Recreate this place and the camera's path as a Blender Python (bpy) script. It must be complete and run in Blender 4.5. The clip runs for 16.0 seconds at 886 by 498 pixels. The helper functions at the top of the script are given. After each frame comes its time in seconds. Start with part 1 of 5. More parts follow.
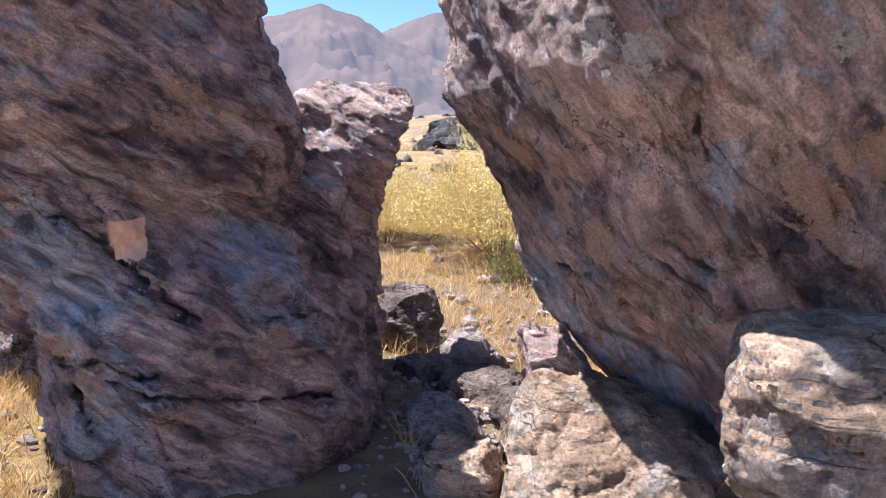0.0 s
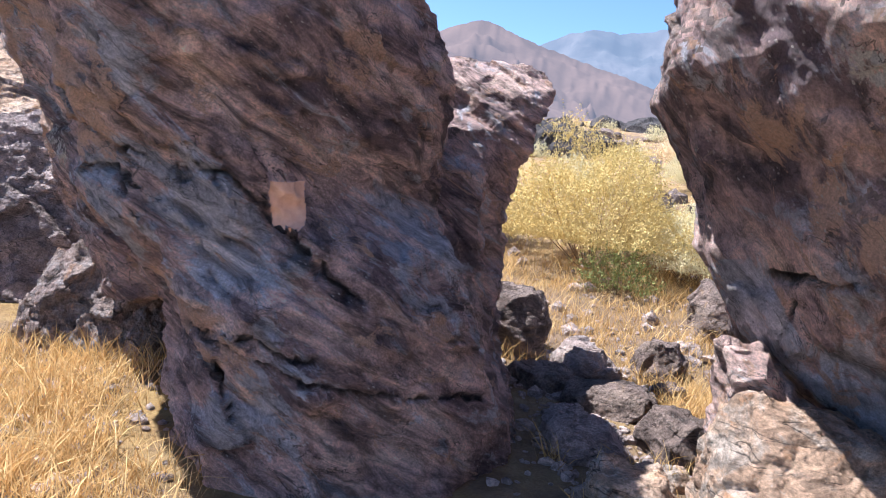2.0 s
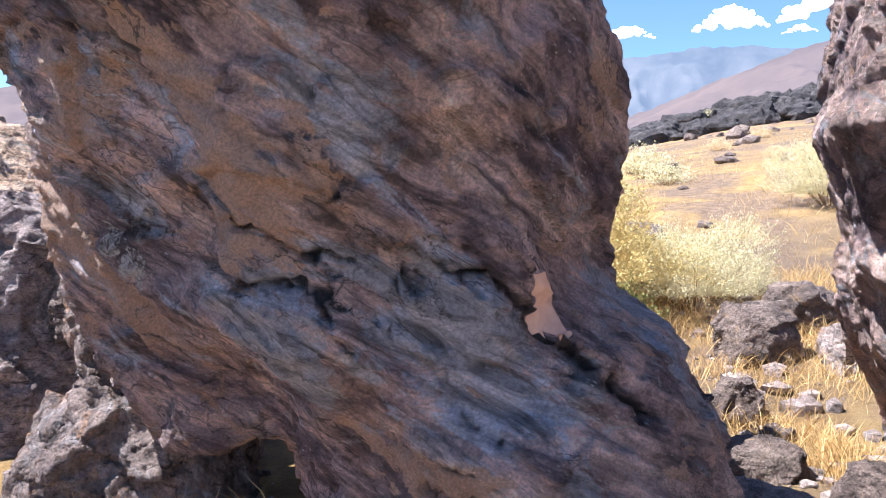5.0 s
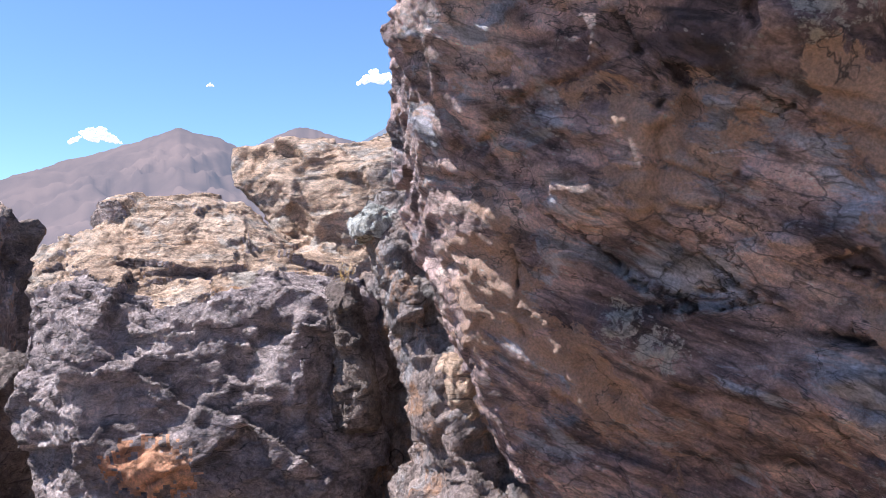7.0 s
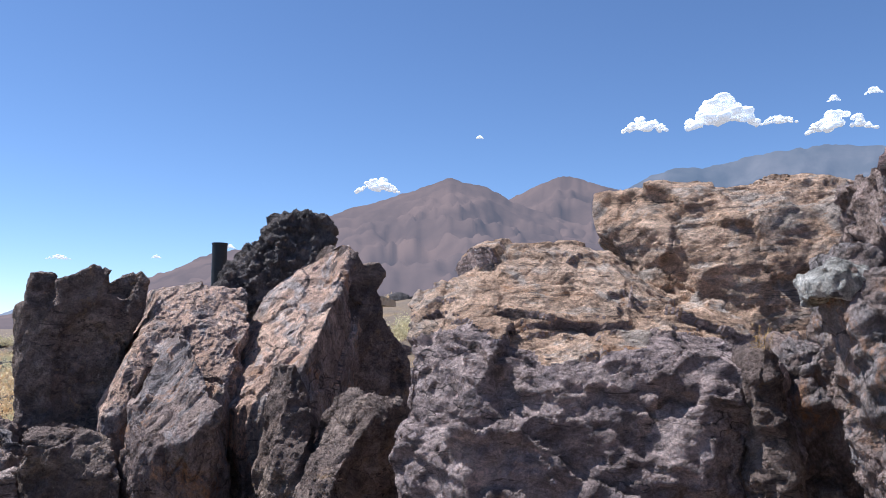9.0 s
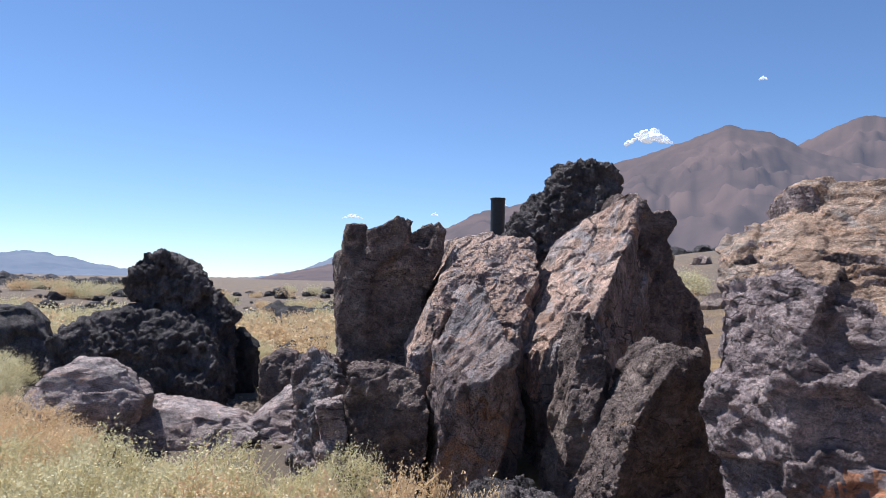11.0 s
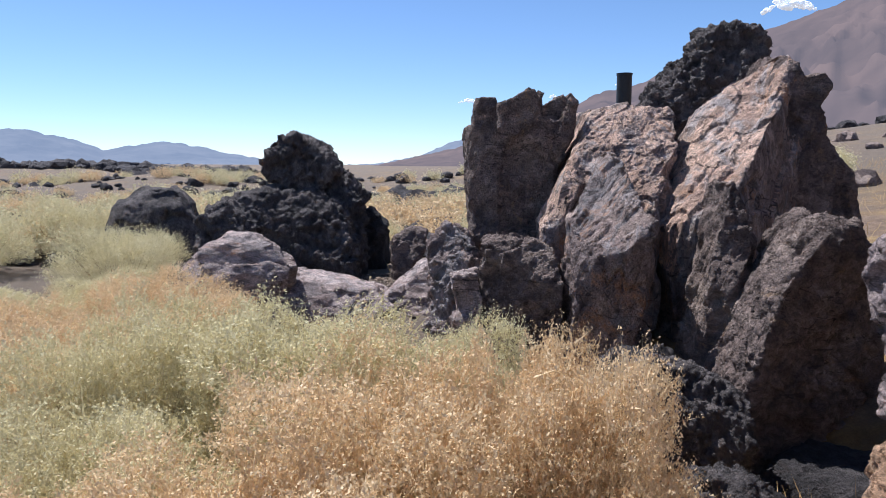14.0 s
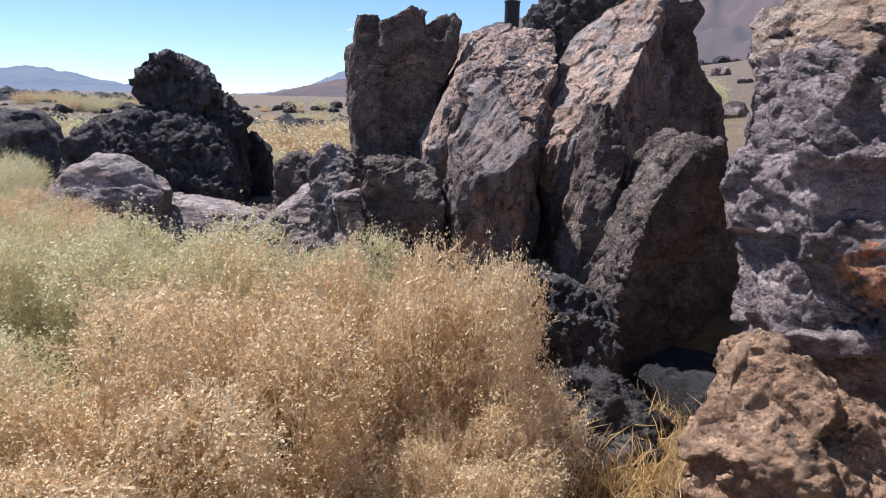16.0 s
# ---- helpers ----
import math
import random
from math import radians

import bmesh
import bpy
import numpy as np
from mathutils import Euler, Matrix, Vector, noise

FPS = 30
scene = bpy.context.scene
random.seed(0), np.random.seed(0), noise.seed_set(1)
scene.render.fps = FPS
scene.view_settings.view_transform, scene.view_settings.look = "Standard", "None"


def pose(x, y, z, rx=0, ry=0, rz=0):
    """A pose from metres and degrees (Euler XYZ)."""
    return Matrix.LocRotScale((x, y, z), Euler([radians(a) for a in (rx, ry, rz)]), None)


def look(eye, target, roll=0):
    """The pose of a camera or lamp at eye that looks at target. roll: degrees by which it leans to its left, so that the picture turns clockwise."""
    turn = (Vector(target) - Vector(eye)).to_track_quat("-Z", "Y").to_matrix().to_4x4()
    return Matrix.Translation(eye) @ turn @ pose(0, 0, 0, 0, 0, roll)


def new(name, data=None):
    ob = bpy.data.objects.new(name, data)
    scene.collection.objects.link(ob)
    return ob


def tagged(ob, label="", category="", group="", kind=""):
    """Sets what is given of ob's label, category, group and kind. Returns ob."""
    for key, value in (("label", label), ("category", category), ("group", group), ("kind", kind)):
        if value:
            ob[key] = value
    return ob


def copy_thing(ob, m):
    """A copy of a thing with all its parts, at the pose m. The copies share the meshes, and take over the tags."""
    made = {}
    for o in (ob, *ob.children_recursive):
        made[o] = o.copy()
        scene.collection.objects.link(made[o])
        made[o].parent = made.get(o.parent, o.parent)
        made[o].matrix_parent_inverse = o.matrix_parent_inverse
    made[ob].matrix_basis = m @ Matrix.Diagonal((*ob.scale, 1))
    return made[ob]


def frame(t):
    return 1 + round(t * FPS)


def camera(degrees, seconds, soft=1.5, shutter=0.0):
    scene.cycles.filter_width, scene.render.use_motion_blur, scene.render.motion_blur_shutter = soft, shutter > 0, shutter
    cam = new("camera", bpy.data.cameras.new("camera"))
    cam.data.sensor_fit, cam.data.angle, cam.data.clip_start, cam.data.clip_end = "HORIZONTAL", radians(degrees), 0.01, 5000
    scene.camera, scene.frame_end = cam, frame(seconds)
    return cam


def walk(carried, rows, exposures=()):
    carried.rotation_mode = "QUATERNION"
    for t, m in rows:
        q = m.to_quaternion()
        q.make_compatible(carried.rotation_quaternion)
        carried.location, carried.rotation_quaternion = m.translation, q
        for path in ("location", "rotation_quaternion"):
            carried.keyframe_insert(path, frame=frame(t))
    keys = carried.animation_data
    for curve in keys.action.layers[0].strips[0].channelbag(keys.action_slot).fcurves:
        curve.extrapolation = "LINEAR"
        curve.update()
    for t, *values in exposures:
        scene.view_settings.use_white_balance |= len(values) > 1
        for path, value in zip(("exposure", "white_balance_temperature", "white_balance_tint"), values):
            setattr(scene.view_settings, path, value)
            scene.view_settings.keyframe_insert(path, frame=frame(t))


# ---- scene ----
cam = camera(60.0, 16.0, 0.9)
METRES, EYE, TILT, LEAN, TURN = 6.0, 1.6, -5.8, -3.4, 0.0
ROWS = [
    (0.0, 0.0, 0.0, 0.0, 0.0, 0.0, -0.0),
    (0.5, -0.0358, 0.0206, -0.0082, 1.62, 0.28, -1.65),
    (1.0, -0.071, 0.0371, -0.0068, 3.25, 0.65, -3.56),
    (1.5, -0.096, 0.0562, -0.0095, 3.55, 0.7, -4.84),
    (2.0, -0.125, 0.0768, -0.019, 1.8, 0.37, -4.73),
    (2.5, -0.152, 0.0955, -0.018, -1.68, -0.25, -3.64),
    (3.0, -0.1814, 0.1165, -0.0123, -5.71, -0.88, -2.6),
    (5.5, -0.4449, 0.2713, 0.0258, -11.18, 4.81, 4.17),
    (6.0, -0.5113, 0.2997, 0.0367, -12.74, 6.53, 4.67),
    (6.5, -0.579, 0.324, 0.0441, -12.75, 8.15, 6.57),
    (7.0, -0.6468, 0.3429, 0.0563, -8.55, 7.19, 7.15),
    (7.5, -0.6945, 0.3809, 0.0648, -2.36, 7.19, 6.26),
    (8.0, -0.7271, 0.4071, 0.0785, 2.24, 8.8, 5.73),
    (8.5, -0.7562, 0.4206, 0.083, 5.88, 10.6, 3.84),
    (9.0, -0.7764, 0.4264, 0.0862, 10.13, 12.29, 2.06),
    (9.5, -0.7852, 0.4271, 0.0847, 15.45, 12.51, 0.87),
    (10.0, -0.7929, 0.4287, 0.0825, 20.72, 11.61, 0.08),
    (12.5, -0.8295, 0.4142, 0.067, 38.28, 4.83, -2.06),
    (13.0, -0.8323, 0.4141, 0.0645, 39.33, 3.3, -2.23),
    (13.5, -0.8336, 0.4145, 0.0615, 39.44, 1.86, -1.94),
    (14.0, -0.8321, 0.4159, 0.0584, 38.55, 0.4, -1.21),
    (14.5, -0.8309, 0.4186, 0.0549, 37.11, -0.96, -0.61),
    (15.0, -0.8283, 0.4219, 0.0517, 35.56, -1.96, -0.56),
    (15.5, -0.8259, 0.4247, 0.0468, 33.54, -3.04, -0.98),
    (16.0, -0.8232, 0.4285, 0.041, 30.5, -4.46, -1.04),
]
EXPOSURES = [(0.0, 1.45, 5650, 12), (3.0, 1.45, 5650, 12), (5.5, 1.6, 5650, 12), (6.2, 1.55, 5650, 12), (7.0, 1.3, 5650, 12), (8.0, 0.85, 5650, 12), (9.0, 0.6, 5650, 12), (12.5, 0.5, 5650, 12), (16.0, 0.55, 5650, 12)]
walk(cam, [(t, pose(0, 0, EYE, TILT, LEAN, TURN) @ pose(METRES * x, METRES * y, METRES * z, 90 + pitch, roll, yaw)) for t, x, y, z, yaw, pitch, roll in ROWS], EXPOSURES)

# ---- world and sun ----
SUN_AZ, SUN_EL = 84.0, 60.5          # degrees left of +y, and above the horizon
world = bpy.data.worlds.new("world")
scene.world = world
world.use_nodes = True
wn = world.node_tree.nodes
sky = wn.new("ShaderNodeTexSky")
sky.sky_type, sky.sun_disc = "NISHITA", False
sky.sun_elevation, sky.sun_rotation = radians(SUN_EL), radians(-SUN_AZ)
sky.altitude, sky.air_density, sky.dust_density, sky.ozone_density = 1800, 0.9, 0.0, 3.0
world.node_tree.links.new(sky.outputs[0], wn["Background"].inputs[0])
wn["Background"].inputs[1].default_value = 0.093
sun = new("sun", bpy.data.lights.new("sun", "SUN"))
sun.data.energy, sun.data.angle, sun.data.color = 5.0, radians(0.55), (1.0, 0.95, 0.87)
sa, se = radians(SUN_AZ), radians(SUN_EL)
sun.matrix_world = look((-40 * math.sin(sa), 40 * math.cos(sa), 60), (-40 * math.sin(sa) + math.sin(sa) * math.cos(se), 40 * math.cos(sa) - math.cos(sa) * math.cos(se), 60 - math.sin(se)))


# ---- materials ----
def shader(name, rough=0.9):
    m = bpy.data.materials.new(name)
    m.use_nodes = True
    nt = m.node_tree
    b = nt.nodes["Principled BSDF"]
    b.inputs["Roughness"].default_value = rough
    b.inputs["Specular IOR Level"].default_value = 0.35
    return m, nt, b


def link(nt, a, b):
    nt.links.new(a, b)


def nz(nt, vec, scale, detail=6.0, rough=0.6, dist=0.0):
    n = nt.nodes.new("ShaderNodeTexNoise")
    n.inputs["Scale"].default_value, n.inputs["Detail"].default_value = scale, detail
    n.inputs["Roughness"].default_value, n.inputs["Distortion"].default_value = rough, dist
    link(nt, vec, n.inputs["Vector"])
    return n.outputs["Fac"]


def ramp(nt, fac, *stops):
    r = nt.nodes.new("ShaderNodeValToRGB")
    e = r.color_ramp.elements
    while len(e) < len(stops):
        e.new(0.5)
    for k, (p, c) in zip(e, stops):
        k.position = p
        k.color = (*c, 1) if isinstance(c, tuple) else (c, c, c, 1)
    link(nt, fac, r.inputs[0])
    return r.outputs[0]


def blend(nt, fac, a, b, mode="MIX"):
    n = nt.nodes.new("ShaderNodeMix")
    n.data_type, n.blend_type = "RGBA", mode
    for s, v in ((n.inputs["Factor"], fac), (n.inputs["A"], a), (n.inputs["B"], b)):
        if isinstance(v, (int, float)):
            s.default_value = v
        elif isinstance(v, tuple):
            s.default_value = (*v, 1)
        else:
            link(nt, v, s)
    return n.outputs["Result"]


def calc(nt, op, a, b=0.0):
    n = nt.nodes.new("ShaderNodeMath")
    n.operation = op
    for s, v in zip(n.inputs, (a, b)):
        if isinstance(v, (int, float)):
            s.default_value = v
        else:
            link(nt, v, s)
    return n.outputs[0]


def coords(nt, sx=1.0, sy=1.0, sz=1.0, rx=0.0, ry=0.0):
    tc = nt.nodes.new("ShaderNodeTexCoord")
    mp = nt.nodes.new("ShaderNodeMapping")
    mp.inputs["Scale"].default_value = (sx, sy, sz)
    mp.inputs["Rotation"].default_value = (radians(rx), radians(ry), 0)
    link(nt, tc.outputs["Object"], mp.inputs["Vector"])
    return mp.outputs[0]


def bump(nt, b, height, dist, strength=1.0, chain=None):
    n = nt.nodes.new("ShaderNodeBump")
    n.inputs["Distance"].default_value, n.inputs["Strength"].default_value = dist, strength
    link(nt, height, n.inputs["Height"])
    if chain:
        link(nt, chain, n.inputs["Normal"])
    link(nt, n.outputs[0], b.inputs["Normal"])
    return n.outputs[0]


def rock_material(name, dark, mid, pale, patch, patch_at=0.6, spots=0.0, grain=0.012, streak=(1, 1, 1, 0, 0), pits=0.01, rough=0.85, cool=None, cracks=0.0):
    """Weathered lava rock: varnish in three tones, stained patches, lichen spots, cracks with their shade painted in,
    pitted grain.
    """
    m, nt, b = shader(name, rough)
    v, w = coords(nt), coords(nt, *streak)
    tone = ramp(nt, nz(nt, w, 1.6, 9, 0.7, 0.9), (0.37, dark), (0.5, mid), (0.63, pale))
    if cool:
        zone = ramp(nt, nz(nt, w, 1.9, 7, 0.68, 1.6), (0.5, 0.0), (0.6, 0.8))
        tone = blend(nt, zone, tone, cool)
    fleck = ramp(nt, nz(nt, w, 9, 9, 0.78, 0.8), (0.40, 0.5), (0.60, 1.6))
    tone = blend(nt, 0.8, tone, fleck, "MULTIPLY")
    where = ramp(nt, nz(nt, w, 2.7, 8, 0.66, 1.4), (patch_at, 0.0), (patch_at + 0.07, 1.0))
    broken = ramp(nt, nz(nt, v, 22, 5, 0.7), (0.36, 0.1), (0.56, 1.0))
    tone = blend(nt, calc(nt, "MULTIPLY", where, broken), tone, patch)
    fine = ramp(nt, nz(nt, v, 70, 6, 0.8), (0.35, 0.66), (0.65, 1.4))
    tone = blend(nt, 0.8, tone, fine, "MULTIPLY")
    if spots:
        vo = nt.nodes.new("ShaderNodeTexVoronoi")
        vo.inputs["Scale"].default_value = 34
        link(nt, v, vo.inputs["Vector"])
        dots = ramp(nt, vo.outputs["Distance"], (0.16, 1.0), (0.28, 0.0))
        zone = ramp(nt, nz(nt, v, 3.1, 5, 0.7, 0.4), (0.62 - spots, 0.0), (0.72 - spots * 0.6, 1.0))
        tone = blend(nt, calc(nt, "MULTIPLY", dots, calc(nt, "MULTIPLY", zone, 0.85)), tone, (0.55, 0.50, 0.44))
    thin = coords(nt, streak[0] * 0.6, streak[1] * 0.6, streak[2] * 2.2, streak[3], streak[4])
    seam = ramp(nt, nz(nt, thin, 7, 5, 0.6, 0.9), (0.335, 0.0), (0.37, 1.0))
    tone = blend(nt, calc(nt, "MULTIPLY", calc(nt, "SUBTRACT", 1.0, seam), 0.7), tone, (0.06, 0.045, 0.042))
    c = bump(nt, b, seam, 0.012, 1.0)
    c = bump(nt, b, nz(nt, w, 22, 9, 0.8, 0.5), 0.055, 1.0, c)
    if cracks:
        long = coords(nt, streak[0] * 0.7, streak[1] * 0.7, streak[2] * 1.3, streak[3], streak[4])
        field = nz(nt, long, cracks * 0.8, 4, 0.5, 0.2)
        one = ramp(nt, calc(nt, "ABSOLUTE", calc(nt, "SUBTRACT", field, 0.45)), (0.0012, 1.0), (0.006, 0.0))
        two = ramp(nt, calc(nt, "ABSOLUTE", calc(nt, "SUBTRACT", field, 0.57)), (0.001, 1.0), (0.005, 0.0))
        gate = ramp(nt, nz(nt, v, 1.6, 4, 0.6), (0.49, 0.0), (0.58, 1.0))
        gap = calc(nt, "MULTIPLY", calc(nt, "MAXIMUM", one, two), gate)
        # Near-black along the crack lines paints the shade inside them.
        tone = blend(nt, calc(nt, "MULTIPLY", gap, 0.85), tone, (0.03, 0.025, 0.024))
        c = bump(nt, b, calc(nt, "SUBTRACT", 1.0, gap), 0.02, 1.0, c)
    link(nt, tone, b.inputs["Base Color"])
    pit = nt.nodes.new("ShaderNodeTexVoronoi")
    pit.inputs["Scale"].default_value = 48
    link(nt, v, pit.inputs["Vector"])
    c = bump(nt, b, pit.outputs["Distance"], pits * 1.3, 1.0, c)
    bump(nt, b, nz(nt, v, 120, 6, 0.8), grain, 1.0, c)
    return m


def leaning_grain(nt, lean, across):
    """Coordinates drawn out along a foliation that dips to +x by lean degrees."""
    a, b = nt.nodes.new("ShaderNodeMapping"), nt.nodes.new("ShaderNodeMapping")
    link(nt, nt.nodes.new("ShaderNodeTexCoord").outputs["Object"], a.inputs["Vector"])
    a.inputs["Rotation"].default_value = (0, radians(-lean), 0)
    b.inputs["Scale"].default_value = (1, 1, across)
    link(nt, a.outputs[0], b.inputs["Vector"])
    return b.outputs[0]


def skin_mark(nt, name):
    n = nt.nodes.new("ShaderNodeAttribute")
    n.attribute_name = name
    return n.outputs["Fac"]


def varnish_material(name, lean):
    """Desert-varnished lava: plum and blue-grey films drawn along the foliation, chipped to orange-tan stone, pale flecks, open seams."""
    m, nt, b = shader(name, 0.5)
    v, w, thin = coords(nt), leaning_grain(nt, lean, 2.6), leaning_grain(nt, lean, 3.4)
    tone = ramp(nt, nz(nt, w, 1.7, 8, 0.66, 0.7), (0.40, (0.17, 0.115, 0.118)), (0.48, (0.44, 0.295, 0.265)), (0.55, (0.58, 0.395, 0.34)), (0.66, (0.74, 0.54, 0.45)))
    film = calc(nt, "ADD", nz(nt, w, 2.4, 8, 0.68, 1.0), calc(nt, "MULTIPLY", skin_mark(nt, "grey"), 0.16))
    tone = blend(nt, ramp(nt, film, (0.56, 0.0), (0.62, 0.8)), tone, blend(nt, nz(nt, w, 9, 6, 0.7), (0.30, 0.29, 0.32), (0.60, 0.585, 0.62)))
    streak = ramp(nt, nz(nt, thin, 3.6, 9, 0.7, 1.1), (0.38, 0.3), (0.48, 0.95), (0.62, 1.75))
    tone = blend(nt, 0.85, tone, streak, "MULTIPLY")
    chip = calc(nt, "ADD", nz(nt, w, 3.4, 9, 0.7, 0.8), calc(nt, "MULTIPLY", skin_mark(nt, "tan"), 0.2))
    bare = ramp(nt, chip, (0.59, 0.0), (0.62, 1.0))
    tone = blend(nt, calc(nt, "MULTIPLY", bare, 0.88), tone, blend(nt, nz(nt, v, 14, 7, 0.75), (0.48, 0.275, 0.185), (0.76, 0.50, 0.36)))
    dots = nt.nodes.new("ShaderNodeTexVoronoi")
    dots.inputs["Scale"].default_value = 22
    link(nt, w, dots.inputs["Vector"])
    fleck = ramp(nt, calc(nt, "ADD", dots.outputs["Distance"], calc(nt, "MULTIPLY", nz(nt, v, 40, 4, 0.7), 0.3)), (0.30, 1.0), (0.35, 0.0))
    zone = ramp(nt, nz(nt, v, 2.3, 6, 0.7, 0.6), (0.45, 0.0), (0.6, 1.0))
    crust = ramp(nt, calc(nt, "ADD", calc(nt, "MULTIPLY", skin_mark(nt, "lichen"), 0.34), nz(nt, v, 24, 6, 0.75)), (0.76, 0.0), (0.82, 1.0))
    tone = blend(nt, calc(nt, "MAXIMUM", calc(nt, "MULTIPLY", fleck, zone), crust), tone, (0.60, 0.535, 0.47))
    fine = ramp(nt, nz(nt, v, 90, 5, 0.8), (0.36, 0.6), (0.64, 1.4))
    tone = blend(nt, 0.8, tone, fine, "MULTIPLY")
    field = nz(nt, w, 2.1, 6, 0.58, 0.5)
    seam = ramp(nt, calc(nt, "ABSOLUTE", calc(nt, "SUBTRACT", field, 0.5)), (0.0015, 1.0), (0.0065, 0.0))
    gate = ramp(nt, nz(nt, v, 1.9, 3, 0.6), (0.46, 0.0), (0.54, 1.0))
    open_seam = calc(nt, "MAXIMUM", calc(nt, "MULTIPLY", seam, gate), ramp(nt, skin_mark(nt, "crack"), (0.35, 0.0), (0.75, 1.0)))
    # Seams and carved cracks are coloured near-black, their inner shade painted in.
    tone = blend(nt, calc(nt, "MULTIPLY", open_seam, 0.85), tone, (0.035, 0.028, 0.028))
    lump = nt.nodes.new("ShaderNodeTexVoronoi")
    lump.feature = "DISTANCE_TO_EDGE"
    lump.inputs["Scale"].default_value = 5.5
    sway = nt.nodes.new("ShaderNodeVectorMath")
    bend = nt.nodes.new("ShaderNodeTexNoise")
    bend.inputs["Scale"].default_value, bend.inputs["Detail"].default_value = 5.0, 5.0
    link(nt, w, bend.inputs["Vector"])
    sway.operation = "MULTIPLY_ADD"
    sway.inputs[1].default_value = (0.3, 0.3, 0.3)
    link(nt, bend.outputs["Color"], sway.inputs[0])
    link(nt, w, sway.inputs[2])
    link(nt, sway.outputs[0], lump.inputs["Vector"])
    joint = calc(nt, "MULTIPLY", ramp(nt, lump.outputs["Distance"], (0.008, 1.0), (0.05, 0.0)), ramp(nt, nz(nt, v, 3.0, 5, 0.7), (0.40, 0.0), (0.54, 1.0)))
    part_way = nt.nodes.new("ShaderNodeSeparateXYZ")
    link(nt, v, part_way.inputs[0])
    joint = calc(nt, "MULTIPLY", joint, ramp(nt, calc(nt, "MULTIPLY", part_way.outputs[0], -0.25), (0.38, 0.2), (0.56, 1.0)))
    joint = calc(nt, "MULTIPLY", joint, calc(nt, "SUBTRACT", 1.0, bare))
    tone = blend(nt, calc(nt, "MULTIPLY", joint, 0.6), tone, (0.05, 0.038, 0.038))
    link(nt, tone, b.inputs["Base Color"])
    link(nt, ramp(nt, film, (0.45, 0.7), (0.62, 0.42)), b.inputs["Roughness"])
    c = bump(nt, b, open_seam, -0.015, 1.0)
    c = bump(nt, b, bare, -0.006, 1.0, c)
    c = bump(nt, b, ramp(nt, lump.outputs["Distance"], (0.0, 0.0), (0.2, 1.0)), 0.022, 0.8, c)
    c = bump(nt, b, nz(nt, thin, 6, 9, 0.72, 0.9), 0.055, 1.0, c)
    c = bump(nt, b, nz(nt, w, 26, 8, 0.8, 0.4), 0.03, 1.0, c)
    bump(nt, b, nz(nt, v, 130, 6, 0.8), 0.01, 1.0, c)
    return m


VARNISH = varnish_material("varnished_lava", 28)
RED_VARNISH = varnish_material("reddish_varnished_lava", 50)
GREY_LAVA = rock_material("grey_lava", (0.19, 0.145, 0.138), (0.42, 0.32, 0.295), (0.60, 0.47, 0.43), (0.42, 0.27, 0.18), 0.64, 0.05, 0.014, (1, 1, 1.6, 0, 10), 0.014, 0.85, (0.28, 0.225, 0.225), 2.2)
TAN_LAVA = rock_material("tan_lava_and_lit_tops", (0.38, 0.245, 0.165), (0.52, 0.345, 0.235), (0.62, 0.44, 0.32), (0.48, 0.26, 0.14), 0.6, 0.04, 0.008, (1, 1, 2.0, 0, 14), 0.006, 0.85, (0.42, 0.36, 0.31), 2.0)
RUST_LAVA = rock_material("rust_lava", (0.19, 0.14, 0.128), (0.34, 0.25, 0.215), (0.48, 0.36, 0.30), (0.50, 0.28, 0.17), 0.56, 0.05, 0.012, (1, 1, 0.6, 0, 20), 0.012, 0.85, (0.30, 0.27, 0.265), 1.8)
BROWN_STONE = rock_material("brown_stone", (0.13, 0.095, 0.082), (0.22, 0.16, 0.135), (0.33, 0.25, 0.205), (0.36, 0.24, 0.15), 0.6, 0.03, 0.012, (1, 1, 1.4, 0, 10), 0.014, 0.85, None, 2.5)
DARK_LAVA = rock_material("dark_lava", (0.06, 0.052, 0.05), (0.12, 0.10, 0.094), (0.21, 0.175, 0.16), (0.24, 0.155, 0.11), 0.64, 0.04, 0.014, (1, 1, 0.7, 0, 15), 0.016)
BLACK_LAVA = rock_material("black_scoria", (0.035, 0.031, 0.032), (0.07, 0.06, 0.059), (0.13, 0.11, 0.104), (0.16, 0.11, 0.08), 0.66, 0.0, 0.03, (1, 1, 1, 0, 0), 0.03)
PINK_ROCK = rock_material("pink_grey_boulder", (0.30, 0.225, 0.20), (0.45, 0.345, 0.305), (0.56, 0.45, 0.40), (0.55, 0.36, 0.27), 0.58, 0.02, 0.008, (1, 1, 2.0, 0, 12), 0.006, 0.85, (0.33, 0.28, 0.265), 1.6)
PEACH_LIT_ROCK = rock_material("peach_lit_face", (0.43, 0.285, 0.215), (0.60, 0.40, 0.295), (0.70, 0.50, 0.385), (0.58, 0.34, 0.21), 0.57, 0.05, 0.01, (1, 1, 0.6, 0, 20), 0.01, 0.85, (0.42, 0.37, 0.35), 1.4)
GRAVEL = rock_material("gravel_floor", (0.22, 0.16, 0.12), (0.36, 0.27, 0.20), (0.50, 0.39, 0.30), (0.30, 0.2, 0.14), 0.6, 0.0, 0.02, (1, 1, 1, 0, 0), 0.03)


